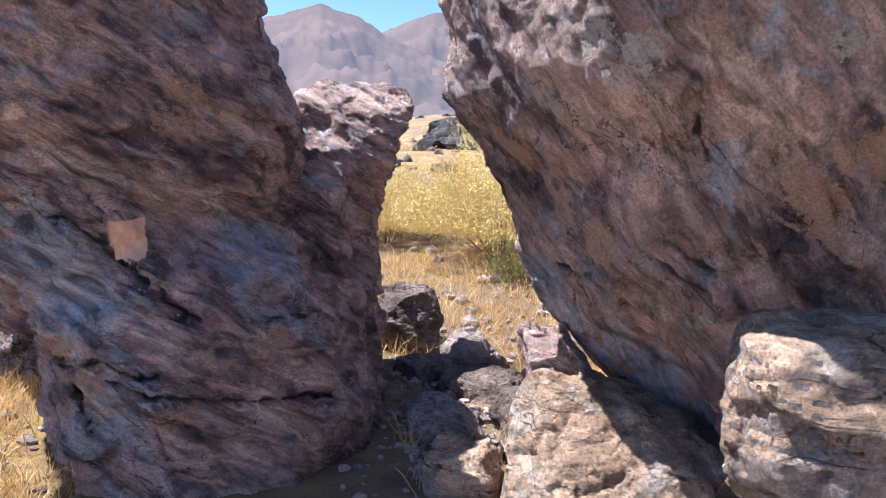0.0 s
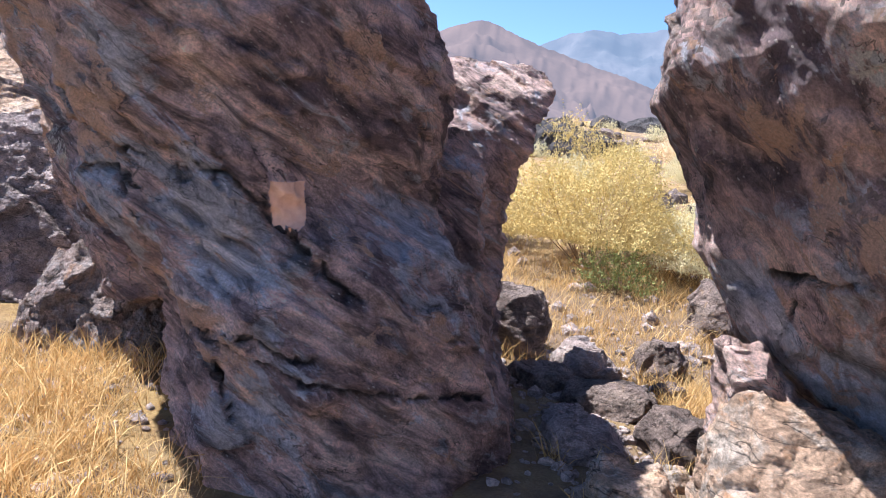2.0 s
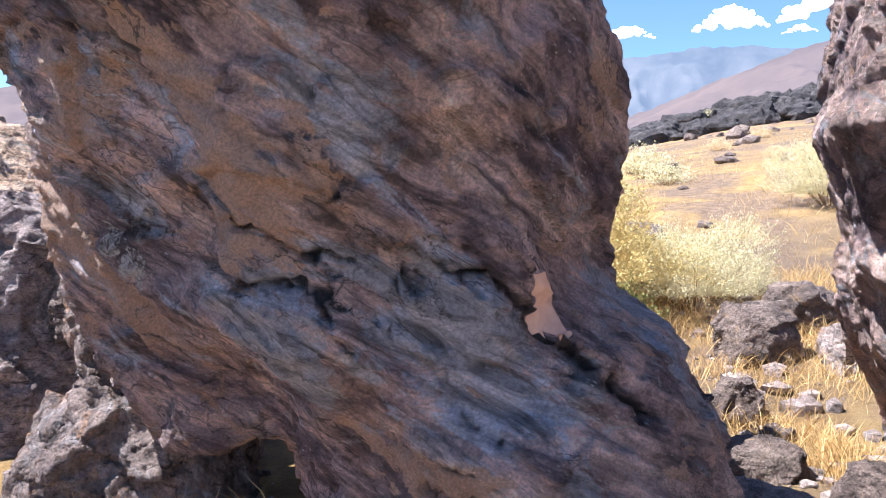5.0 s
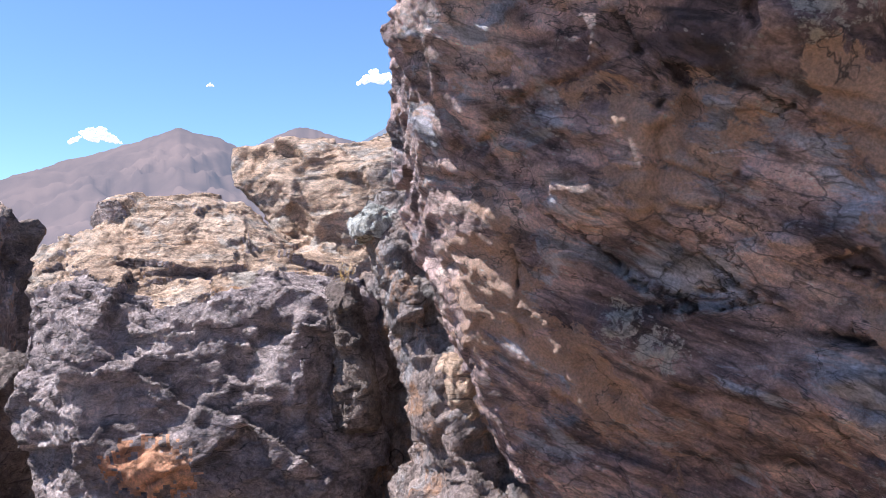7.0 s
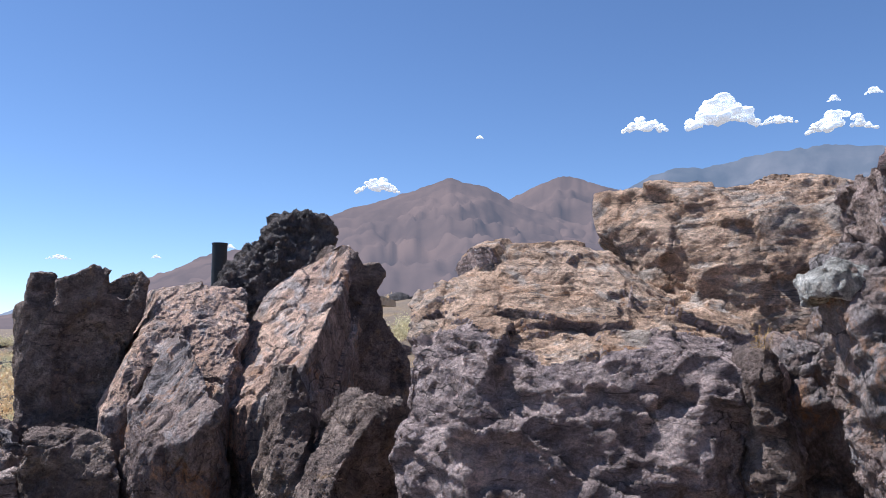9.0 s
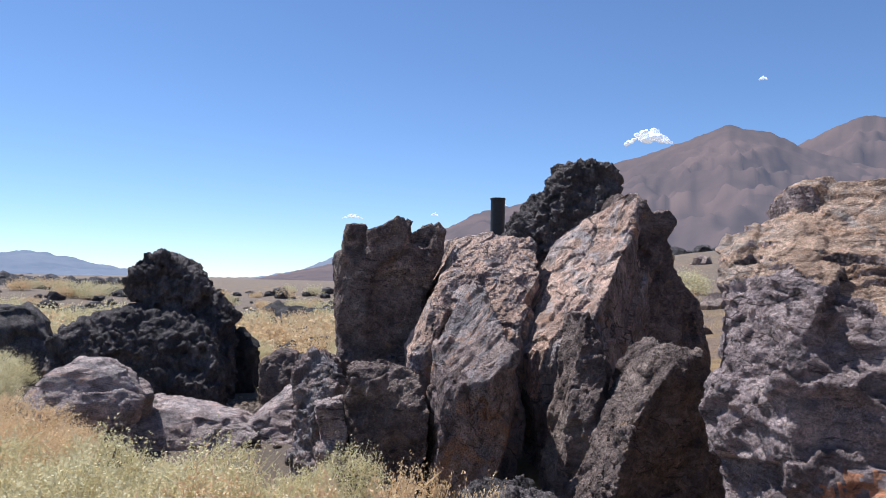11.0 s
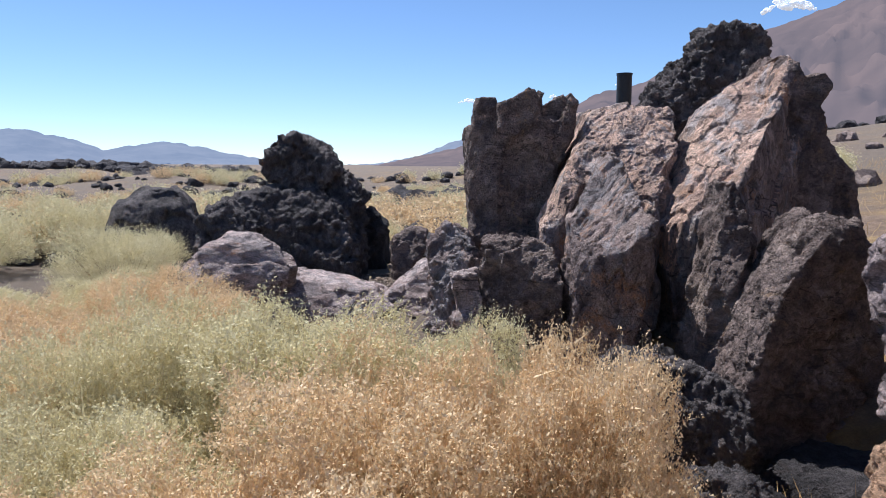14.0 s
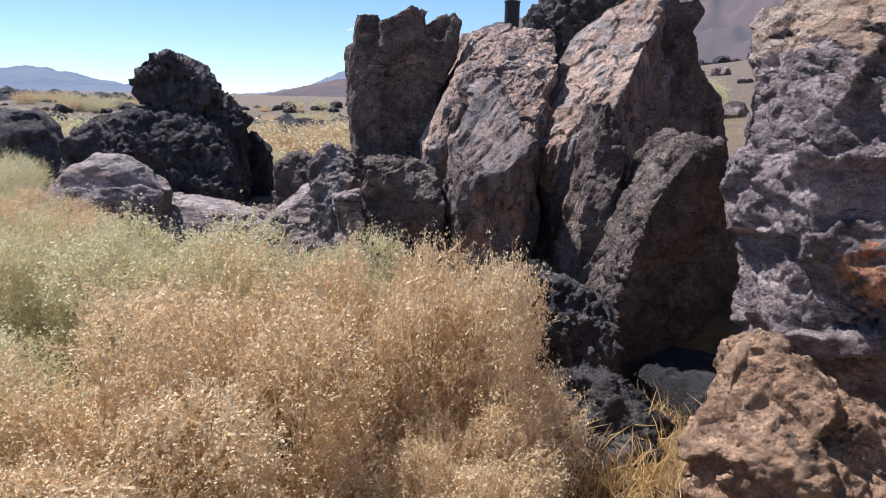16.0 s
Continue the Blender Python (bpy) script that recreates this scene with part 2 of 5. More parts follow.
def ground_material():
    m, nt, b = shader("dry_desert_ground", 0.95)
    v = coords(nt)
    straw = ramp(nt, nz(nt, v, 2.2, 8, 0.7), (0.34, (0.24, 0.145, 0.062)), (0.5, (0.40, 0.25, 0.095)), (0.66, (0.52, 0.36, 0.15)))
    soil = ramp(nt, nz(nt, v, 5.0, 8, 0.7), (0.35, (0.15, 0.095, 0.06)), (0.62, (0.33, 0.22, 0.14)))
    col = blend(nt, ramp(nt, nz(nt, v, 0.35, 7, 0.65, 0.6), (0.44, 0.0), (0.56, 1.0)), straw, soil)
    fine = ramp(nt, nz(nt, v, 55, 5, 0.8), (0.3, 0.55), (0.7, 1.3))
    col = blend(nt, 0.8, col, fine, "MULTIPLY")
    far = ramp(nt, nz(nt, v, 0.09, 8, 0.7, 0.5), (0.46, 0.0), (0.6, 0.7))
    col = blend(nt, far, col, (0.15, 0.105, 0.075))
    sep = nt.nodes.new("ShaderNodeSeparateXYZ")
    link(nt, v, sep.inputs[0])
    side = ramp(nt, calc(nt, "MULTIPLY", sep.outputs[0], -0.05), (0.33, 0.0), (0.5, 1.0))
    scrubby = ramp(nt, nz(nt, v, 0.5, 8, 0.72, 0.4), (0.36, 0.6), (0.55, 1.0))
    col = blend(nt, calc(nt, "MULTIPLY", side, scrubby), col, blend(nt, nz(nt, v, 3, 6, 0.7), (0.10, 0.078, 0.06), (0.23, 0.175, 0.125)))
    # Pale, mostly unseen ground added along the walk to bounce light onto the boulder.
    near_walk = calc(nt, "ADD", calc(nt, "ADD", calc(nt, "MULTIPLY", sep.outputs[1], -0.5), calc(nt, "MULTIPLY", sep.outputs[0], -0.05)), calc(nt, "ADD", calc(nt, "MULTIPLY", nz(nt, v, 1.1, 6, 0.65), 0.3), 1.5))
    bounce_zone = ramp(nt, near_walk, (0.3, 0.0), (0.55, 1.0))
    bounce_sand = ramp(nt, nz(nt, v, 9, 9, 0.75), (0.35, (0.33, 0.255, 0.185)), (0.65, (0.52, 0.425, 0.325)))
    col = blend(nt, calc(nt, "MULTIPLY", calc(nt, "MULTIPLY", bounce_zone, ramp(nt, nz(nt, v, 0.8, 6, 0.65, 0.5), (0.38, 0.35), (0.55, 1.0))), calc(nt, "SUBTRACT", 1.0, side)), col, bounce_sand)
    link(nt, col, b.inputs["Base Color"])
    c = bump(nt, b, nz(nt, v, 12, 9, 0.75), 0.06, 0.9)
    bump(nt, b, nz(nt, v, 70, 6, 0.75), 0.02, 0.9, c)
    return m


GROUND = ground_material()


def plain(name, c1, c2, scale, rough=0.9, translucent=0.0, random_tone=0.0):
    m, nt, b = shader(name, rough)
    f = nz(nt, coords(nt), scale, 5, 0.65)
    if random_tone:
        g = nt.nodes.new("ShaderNodeNewGeometry")
        f = calc(nt, "ADD", calc(nt, "MULTIPLY", f, 1 - random_tone), calc(nt, "MULTIPLY", g.outputs["Random Per Island"], random_tone))
    link(nt, ramp(nt, f, (0.3, c1), (0.7, c2)), b.inputs["Base Color"])
    if translucent:
        b.inputs["Specular IOR Level"].default_value = 0.05
        tr = nt.nodes.new("ShaderNodeBsdfTranslucent")
        link(nt, b.inputs["Base Color"].links[0].from_socket, tr.inputs["Color"])
        mx = nt.nodes.new("ShaderNodeMixShader")
        mx.inputs[0].default_value = translucent
        link(nt, b.outputs[0], mx.inputs[1])
        link(nt, tr.outputs[0], mx.inputs[2])
        link(nt, mx.outputs[0], nt.nodes["Material Output"].inputs["Surface"])
    return m


STEM = plain("dry_twigs", (0.16, 0.10, 0.06), (0.34, 0.23, 0.13), 5)
GOLD = plain("golden_seed_sprays", (0.64, 0.465, 0.255), (0.88, 0.70, 0.455), 2.5, 0.95, 0.25, 0.25)
OLIVE = plain("grey_green_foliage", (0.58, 0.505, 0.285), (0.84, 0.76, 0.50), 2.5, 0.95, 0.25, 0.25)
YELLOW = plain("yellow_brush", (0.52, 0.39, 0.14), (0.76, 0.60, 0.27), 2.0, 0.95, 0.2, 0.25)
GREEN = plain("green_shrub_leaf", (0.16, 0.19, 0.06), (0.36, 0.37, 0.15), 3, 0.8, 0.3, 0.4)
STRAW = plain("dry_grass", (0.50, 0.31, 0.12), (0.84, 0.60, 0.29), 2.0, 0.8, 0.3, 0.5)


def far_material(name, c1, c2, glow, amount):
    """Distant mountain: its own colours plus a faint glow that paints the blue light of the air in front of it."""
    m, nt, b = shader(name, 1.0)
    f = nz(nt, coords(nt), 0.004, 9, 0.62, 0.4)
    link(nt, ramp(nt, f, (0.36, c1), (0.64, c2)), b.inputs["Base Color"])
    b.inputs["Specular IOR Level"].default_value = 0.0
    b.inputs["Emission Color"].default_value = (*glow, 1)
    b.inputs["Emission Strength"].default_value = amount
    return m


# ---- shaping ----
def hash3(i, j, k, s):
    h = (i * 374761393 + j * 668265263 + k * 2147483647 + s * 974634777) & 0xFFFFFFFF
    h = ((h ^ (h >> 13)) * 1274126177) & 0xFFFFFFFF
    h = ((h ^ (h >> 16)) * 2246822519) & 0xFFFFFFFF
    return (h ^ (h >> 15)) & 0xFFFF


def value_noise(p, s=0):
    """Smooth noise in -1..1 at the points p (n, 3)."""
    q = np.floor(p).astype(np.int64)
    u = p - q
    u = u * u * u * (u * (u * 6 - 15) + 10)
    out = np.zeros(len(p))
    for a in (0, 1):
        wa = u[:, 0] if a else 1 - u[:, 0]
        for b in (0, 1):
            wb = u[:, 1] if b else 1 - u[:, 1]
            for c in (0, 1):
                wc = u[:, 2] if c else 1 - u[:, 2]
                out += wa * wb * wc * hash3(q[:, 0] + a, q[:, 1] + b, q[:, 2] + c, s)
    return out / 32767.5 - 1


def fbm(p, octaves=4, s=0, gain=0.5):
    out, amp = np.zeros(len(p)), 1.0
    for o in range(octaves):
        out += amp * value_noise(p * 2.03 ** o + o * 17.3, s + o)
        amp *= gain
    return out


def cells(p, size, seed):
    """Broken facets: every cell of random stone gets its own tilt and offset; returns height (-1..1) and distance to the joint."""
    g = p / size
    base = np.floor(g).astype(np.int64)
    best = np.full(len(p), 1e9)
    second = np.full(len(p), 1e9)
    height = np.zeros(len(p))
    for i in (-1, 0, 1):
        for j in (-1, 0, 1):
            for k in (-1, 0, 1):
                c = base + (i, j, k)
                r = [hash3(c[:, 0], c[:, 1], c[:, 2], seed + n) / 65535.0 for n in range(7)]
                d = g - (c + np.stack(r[:3], 1))
                dist = (d * d).sum(1)
                near = dist < best
                second = np.where(near, best, np.minimum(second, dist))
                h = (r[3] - 0.5) * 1.6 + d[:, 0] * (r[4] - 0.5) * 1.6 + d[:, 1] * (r[5] - 0.5) * 1.6 + d[:, 2] * (r[6] - 0.5) * 1.6
                height = np.where(near, h, height)
                best = np.minimum(best, dist)
    return height, np.sqrt(second) - np.sqrt(best)


VISTA, VISTA_YAW = (-5.0, 2.5), 38.4       # where the broken blocks are laid out from
BOX = [(-0.5, -0.28), (-0.3, -0.5), (0.3, -0.5), (0.5, -0.28), (0.5, 0.28), (0.3, 0.5), (-0.3, 0.5), (-0.5, 0.28)]


def loft(bm, levels, at=(0, 0), yaw=0.0, plan=None):
    """A closed block from levels (z, left, right, front, back) in a frame at the place, turned by yaw; or of a plan, scaled into each level."""
    plan = plan or BOX
    rot = Matrix.Rotation(radians(yaw), 3, "Z")
    rings = []
    for z, l, r, f, b in sorted(levels):
        rings.append([bm.verts.new(rot @ Vector(((l + r) / 2 + u * (r - l), (f + b) / 2 + w * (b - f), 0)) + Vector((at[0], at[1], z))) for u, w in plan])
    n = len(plan)
    for lo, hi in zip(rings, rings[1:]):
        for i in range(n):
            bm.faces.new((lo[i], lo[(i + 1) % n], hi[(i + 1) % n], hi[i]))
    bm.faces.new(rings[0][::-1])
    bm.faces.new(rings[-1])


def hull(bm, corners, at, yaw, thick):
    """A broken block: the convex body of its front corners (right, forward, up) at the place, turned by yaw, and the same set back by thick."""
    rot = Matrix.Rotation(radians(yaw), 3, "Z")
    vs = [bm.verts.new(rot @ Vector((u, v + d, z)) + Vector((at[0], at[1], 0))) for u, v, z in corners for d in (0, thick)]
    made = bmesh.ops.convex_hull(bm, input=vs)
    spare = {g for g in made["geom_interior"] + made["geom_unused"] if isinstance(g, bmesh.types.BMVert)}
    bmesh.ops.delete(bm, geom=sorted(spare, key=lambda g: g.index), context="VERTS")


def chiselled(co, no, cuts, seed):
    """Knock flat flakes off a stone: each cut is (how many, radius, depth)."""
    rng = np.random.default_rng(seed)
    first = co.copy()
    for count, radius, depth in cuts:
        for _ in range(count):
            i = rng.integers(len(co))
            c = first[i]
            n = no[i] + rng.normal(0, 0.16, 3)
            n /= np.linalg.norm(n)
            near = np.flatnonzero(np.abs(first[:, 2] - c[2]) < radius)
            near = near[np.abs(first[near, 0] - c[0]) < radius]
            q = co[near] - c
            over = q @ n + depth * rng.uniform(0.3, 1.0)
            keep = np.clip((1 - np.linalg.norm(q, axis=1) / radius) * 4, 0, 1)
            co[near] -= np.outer(np.clip(over, 0, depth * 1.4) * keep, n)
    return co


def weathered(bm, voxel, seed, swell=0.05, facet=((0.4, 0.05), (0.15, 0.02)), crack=0.02, rough=0.01, stretch=(1, 1, 1), tilt=(0, 0), smooth=2, cuts=((16, 0.32, 0.03), (50, 0.14, 0.012))):
    """Melt the blocks into one stone and break its skin: swells, facets, cracks, crumbly grain. Returns a mesh."""
    raw = bpy.data.meshes.new("raw")
    bm.to_mesh(raw)
    bm.free()
    ob = new("raw", raw)
    mod = ob.modifiers.new("melt", "REMESH")
    mod.mode, mod.voxel_size, mod.use_smooth_shade = "VOXEL", voxel, True
    if smooth:
        sm = ob.modifiers.new("ease", "SMOOTH")
        sm.iterations, sm.factor = smooth, 0.5
    bpy.context.view_layer.update()
    me = bpy.data.meshes.new_from_object(ob.evaluated_get(bpy.context.evaluated_depsgraph_get()))
    bpy.data.objects.remove(ob)
    bpy.data.meshes.remove(raw)
    n = len(me.vertices)
    co, no = np.empty(n * 3), np.empty(n * 3)
    me.vertices.foreach_get("co", co)
    me.vertex_normals.foreach_get("vector", no)
    co, no = co.reshape(-1, 3), no.reshape(-1, 3)
    co = chiselled(co, no, cuts, seed)
    turn = np.array(Euler((radians(tilt[0]), radians(tilt[1]), 0)).to_matrix())
    p = (co @ turn) / np.array(stretch) + seed * 7.7
    warp = np.stack([fbm(p * 2.2 + k * 31.7, 3, seed + k) for k in range(3)], 1)
    d = 0.6 * swell * fbm(p * 1.3, 2, seed + 9)
    for k, (size, amp) in enumerate(facet):
        h, joint = cells(p + warp * size * 0.14, size, seed + 20 * k)
        d += amp * h
        if crack and k == 0:
            d -= crack * 0.5 * np.exp(-(joint / 0.04) ** 2) * np.clip(fbm(p * 1.7 + 5, 2, seed + 3) + 0.55, 0, 1)
    line = np.abs(value_noise(p * np.array((0.55, 0.55, 1.9)) + warp * 0.3, seed + 5))
    d -= crack * 1.5 * np.exp(-(line / 0.06) ** 2) * np.clip(value_noise(p * 1.9, seed + 6) + 0.4, 0, 1)
    d += rough * (fbm(p * 14, 3, seed + 12, 0.65) + 0.5 * np.abs(value_noise(p * 45, seed + 15)))
    co = co + no * d[:, None]
    me.vertices.foreach_set("co", co.ravel())
    me.update()
    return me


def rock(name, blocks, material, label, voxel=0.03, seed=1, category="rock", group="", cap=None, parent=None, **skin):
    """One stone out of blocks: lofts (levels, place, yaw[, plan]), or broken blocks (thickness, corners) laid out from the vista point."""
    bm = bmesh.new()
    for b in blocks:
        if len(b) == 2:
            hull(bm, b[1], VISTA, VISTA_YAW, b[0])
        else:
            loft(bm, *b)
    bmesh.ops.recalc_face_normals(bm, faces=bm.faces)
    me = weathered(bm, voxel, seed, **skin)
    me.name = name
    me.materials.append(material)
    if cap:
        lighten_faces(me, seed, *cap)
    ob = new(name, me)
    if parent:
        ob.parent = parent
        return tagged(ob, label)
    return tagged(ob, label, category, group)


def lighten_faces(me, seed, material, way, least, zmin):
    """Paint sunlight into the colour: faces that look along way and lie above zmin get the lit material, with a ragged
    border.
    """
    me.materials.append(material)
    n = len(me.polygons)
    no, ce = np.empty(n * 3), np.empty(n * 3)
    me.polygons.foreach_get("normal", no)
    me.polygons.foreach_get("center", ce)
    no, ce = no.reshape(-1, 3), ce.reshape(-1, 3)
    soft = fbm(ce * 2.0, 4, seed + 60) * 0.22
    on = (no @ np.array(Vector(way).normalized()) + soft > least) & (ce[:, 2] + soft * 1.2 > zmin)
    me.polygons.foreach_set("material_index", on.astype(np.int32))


# ---- ground ----
RIDGE = [(-180, 1.0), (-120, 4.0), (-60, 8.5), (-41, 8.3), (-32, 7.6), (-17, 5.4), (-8, 4.9), (11, 2.6), (16, 2.1), (30, 0.8), (37, 0.1), (44, -0.2), (90, -0.1), (180, 1.0)]


def ridge_height(x, y):
    az = np.degrees(np.arctan2(-(x + 3), y - 2))
    return np.interp(az, [a for a, _ in RIDGE], [e for _, e in RIDGE])


def ground_z(x, y):
    """Height of the ground at x, y (arrays or numbers)."""
    x, y = np.asarray(x, float), np.asarray(y, float)
    r = np.hypot(x + 3, y - 2)
    near = -0.05 + np.clip((x + 2.5) * 0.06, -0.28, 0.0) + np.clip((y - 5) * 0.03, -0.1, 0.25) * np.clip((x + 4) / 2, 0, 1)
    near = near - 0.95 * np.exp(-((x + 5.95) ** 2 + (y - 7.6) ** 2) / 0.9)
    rise = np.clip((r - 6) / 64, 0, 1)
    top = 72 * np.tan(np.radians(ridge_height(x, y))) + 1.2 * (ridge_height(x, y) > 0.4)
    p = np.stack([np.ravel(x), np.ravel(y), np.zeros(x.size)], 1)
    lump = (fbm(p * 0.45, 3, 40) * 0.05 + fbm(p * 0.06, 3, 50) * 1.1 * np.ravel(np.clip((r - 14) / 60, 0, 1)) * np.ravel(np.clip(120 / np.maximum(r, 1), 0, 1))).reshape(x.shape)
    return near + rise * top + lump


def build_ground():
    rings = np.concatenate([[0.0], np.geomspace(0.25, 4600, 150)])
    az = np.radians(np.linspace(0, 360, 260, endpoint=False))
    xs = -3 + np.outer(rings, np.sin(az))
    ys = 2 + np.outer(rings, np.cos(az))
    zs = ground_z(xs, ys)
    n = len(az)
    faces = []
    for i in range(len(rings) - 1):
        for j in range(n):
            k = (j + 1) % n
            faces.append((i * n + j, (i + 1) * n + j, (i + 1) * n + k, i * n + k) if i else (0, n + j, n + k))
    me = bpy.data.meshes.new("ground")
    me.from_pydata(np.stack([xs, ys, zs], 2).reshape(-1, 3).tolist(), [], [f[::-1] for f in faces])
    me.materials.append(GROUND)
    me.shade_smooth()
    tagged(new("ground", me), "dry desert ground of golden straw and brown soil", "ground", kind="structure")


build_ground()


# ---- mountains ----
def mountain(name, line, dist, depth, material, label, seed):
    """A range whose crest stands at (azimuth, elevation) degrees, falling towards the valley in gullied spurs."""
    a0, a1 = line[0][0], line[-1][0]
    n, rows = 260, 46
    az = np.linspace(a0, a1, n)
    order = sorted(line)
    crest = np.interp(az, [a for a, _ in order], [e for _, e in order])
    pts = []
    for k in range(rows):
        f = k / (rows - 1)
        d = dist - depth * f
        x, y = -3 - d * np.sin(np.radians(az)), 2 + d * np.cos(np.radians(az))
        top = dist * np.tan(np.radians(crest))
        p = np.stack([x, y, np.zeros(n)], 1) / (dist * 0.07)
        spur = 1 - np.abs(fbm(p * (1, 1, 1), 4, seed))
        z = -3 + (top + 3) * ((1 - f) ** 1.25 + (spur - 0.75) * 0.2 * math.sin(math.pi * min(f * 1.15, 1)))
        z += fbm(p * 9, 3, seed + 4) * dist * 0.0016
        pts.append(np.stack([x, y, z], 1))
    faces = [(i * n + j, i * n + j + 1, (i + 1) * n + j + 1, (i + 1) * n + j) for i in range(rows - 1) for j in range(n - 1)]
    me = bpy.data.meshes.new(name)
    me.from_pydata(np.concatenate(pts).tolist(), [], faces)
    me.materials.append(material)
    me.shade_smooth()
    tagged(new(name, me), label, "mountain", kind="structure")


# Haze is painted onto each range as a bluish emission.
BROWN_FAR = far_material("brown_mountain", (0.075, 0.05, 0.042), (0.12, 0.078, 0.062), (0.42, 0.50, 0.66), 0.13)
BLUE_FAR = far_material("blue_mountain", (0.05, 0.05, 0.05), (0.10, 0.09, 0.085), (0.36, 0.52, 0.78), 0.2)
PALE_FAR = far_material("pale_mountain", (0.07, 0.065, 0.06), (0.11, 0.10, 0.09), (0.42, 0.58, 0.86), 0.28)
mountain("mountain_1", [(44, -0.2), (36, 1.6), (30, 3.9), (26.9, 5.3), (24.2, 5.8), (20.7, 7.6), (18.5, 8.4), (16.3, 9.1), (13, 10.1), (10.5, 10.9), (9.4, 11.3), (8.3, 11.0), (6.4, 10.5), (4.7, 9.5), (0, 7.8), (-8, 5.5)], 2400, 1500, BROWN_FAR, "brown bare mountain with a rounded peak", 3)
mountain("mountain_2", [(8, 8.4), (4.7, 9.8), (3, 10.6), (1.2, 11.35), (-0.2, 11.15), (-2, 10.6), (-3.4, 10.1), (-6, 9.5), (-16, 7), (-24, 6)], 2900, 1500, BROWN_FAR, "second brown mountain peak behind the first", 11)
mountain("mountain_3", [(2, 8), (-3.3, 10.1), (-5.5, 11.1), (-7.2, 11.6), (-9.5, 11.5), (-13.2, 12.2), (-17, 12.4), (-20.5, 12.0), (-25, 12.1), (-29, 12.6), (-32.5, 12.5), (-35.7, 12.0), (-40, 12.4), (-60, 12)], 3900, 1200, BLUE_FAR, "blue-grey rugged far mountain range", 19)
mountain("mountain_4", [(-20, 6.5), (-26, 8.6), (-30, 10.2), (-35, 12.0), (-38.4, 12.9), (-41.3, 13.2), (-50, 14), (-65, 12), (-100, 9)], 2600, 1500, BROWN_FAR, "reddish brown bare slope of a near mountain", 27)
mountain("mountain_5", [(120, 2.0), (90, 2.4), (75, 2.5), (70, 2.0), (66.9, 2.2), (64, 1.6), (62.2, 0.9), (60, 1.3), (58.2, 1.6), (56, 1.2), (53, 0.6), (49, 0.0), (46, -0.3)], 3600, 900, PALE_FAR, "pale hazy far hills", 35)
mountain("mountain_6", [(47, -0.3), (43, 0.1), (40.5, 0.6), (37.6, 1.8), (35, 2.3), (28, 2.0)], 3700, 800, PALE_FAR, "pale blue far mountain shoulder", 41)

# ---- big rocks ----
ORANGE_SCAR = rock_material("orange_scar", (0.48, 0.22, 0.12), (0.60, 0.30, 0.17), (0.68, 0.38, 0.24), (0.42, 0.21, 0.12), 0.7, 0.0, 0.004, (1, 1, 1, 0, 0), 0.002)
FRESH_SCAR = plain("fresh_orange_scar", (0.56, 0.30, 0.19), (0.74, 0.45, 0.32), 9)
LICHEN = rock_material("white_lichen", (0.36, 0.33, 0.29), (0.55, 0.52, 0.47), (0.70, 0.67, 0.62), (0.5, 0.46, 0.4), 0.7, 0.0, 0.01, (1, 1, 1, 0, 0), 0.012)


def split(me, runs):
    """Open long ragged cracks along lines in a stone's skin, each with its width and depth, the upper lip a little proud."""
    n = len(me.vertices)
    co, no = np.empty(n * 3), np.empty(n * 3)
    me.vertices.foreach_get("co", co)
    me.vertex_normals.foreach_get("vector", no)
    co, no = co.reshape(-1, 3), no.reshape(-1, 3)
    q = co + 0.02 * np.stack([fbm(co * 9.0, 3, 201 + k) for k in range(3)], 1)
    push, open_at = np.zeros(n), np.zeros(n)
    wide = 0.6 + 0.9 * np.clip(fbm(co * 4.0, 2, 203) + 0.5, 0, 1)
    for width, depth, line in runs:
        gap, lip = np.full(n, 9.0), np.zeros(n)
        for a, b in zip(line[:-1], line[1:]):
            a, b = np.array(a), np.array(b)
            s = np.clip(((q - a) @ (b - a)) / ((b - a) @ (b - a)), 0, 1)
            off = q - a - s[:, None] * (b - a)
            off -= no * (off * no).sum(1)[:, None] * 0.8
            d = np.linalg.norm(off, axis=1)
            lip = np.where(d < gap, off[:, 2], lip)
            gap = np.minimum(gap, d)
        cleft = np.exp(-(gap / (width * wide)) ** 2)
        push = np.maximum(push, depth * cleft)
        push -= np.where(lip > 0, 0.3 * depth * np.exp(-((gap - width * 2) / 0.05) ** 2), 0.0)
        open_at = np.maximum(open_at, cleft)
    me.vertices.foreach_set("co", (co - no * push[:, None]).ravel())
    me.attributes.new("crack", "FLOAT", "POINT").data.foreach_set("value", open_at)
    me.update()


def stain(me, at, radii, material, ragged, seed):
    """Give a patch of a stone's skin another weathered material."""
    me.materials.append(material)
    n = len(me.polygons)
    ce, ix = np.empty(n * 3), np.empty(n, np.int32)
    me.polygons.foreach_get("center", ce)
    me.polygons.foreach_get("material_index", ix)
    ce = ce.reshape(-1, 3)
    off = ce - np.array(at)
    off[:, 0] += off[:, 2] * 0.25
    off /= np.array(radii)
    d = (np.linalg.norm(off, axis=1) if ragged else np.abs(off).max(1)) + ragged * np.abs(fbm(ce * 14, 4, seed))
    ix[d < 1] = len(me.materials) - 1
    me.polygons.foreach_set("material_index", ix)



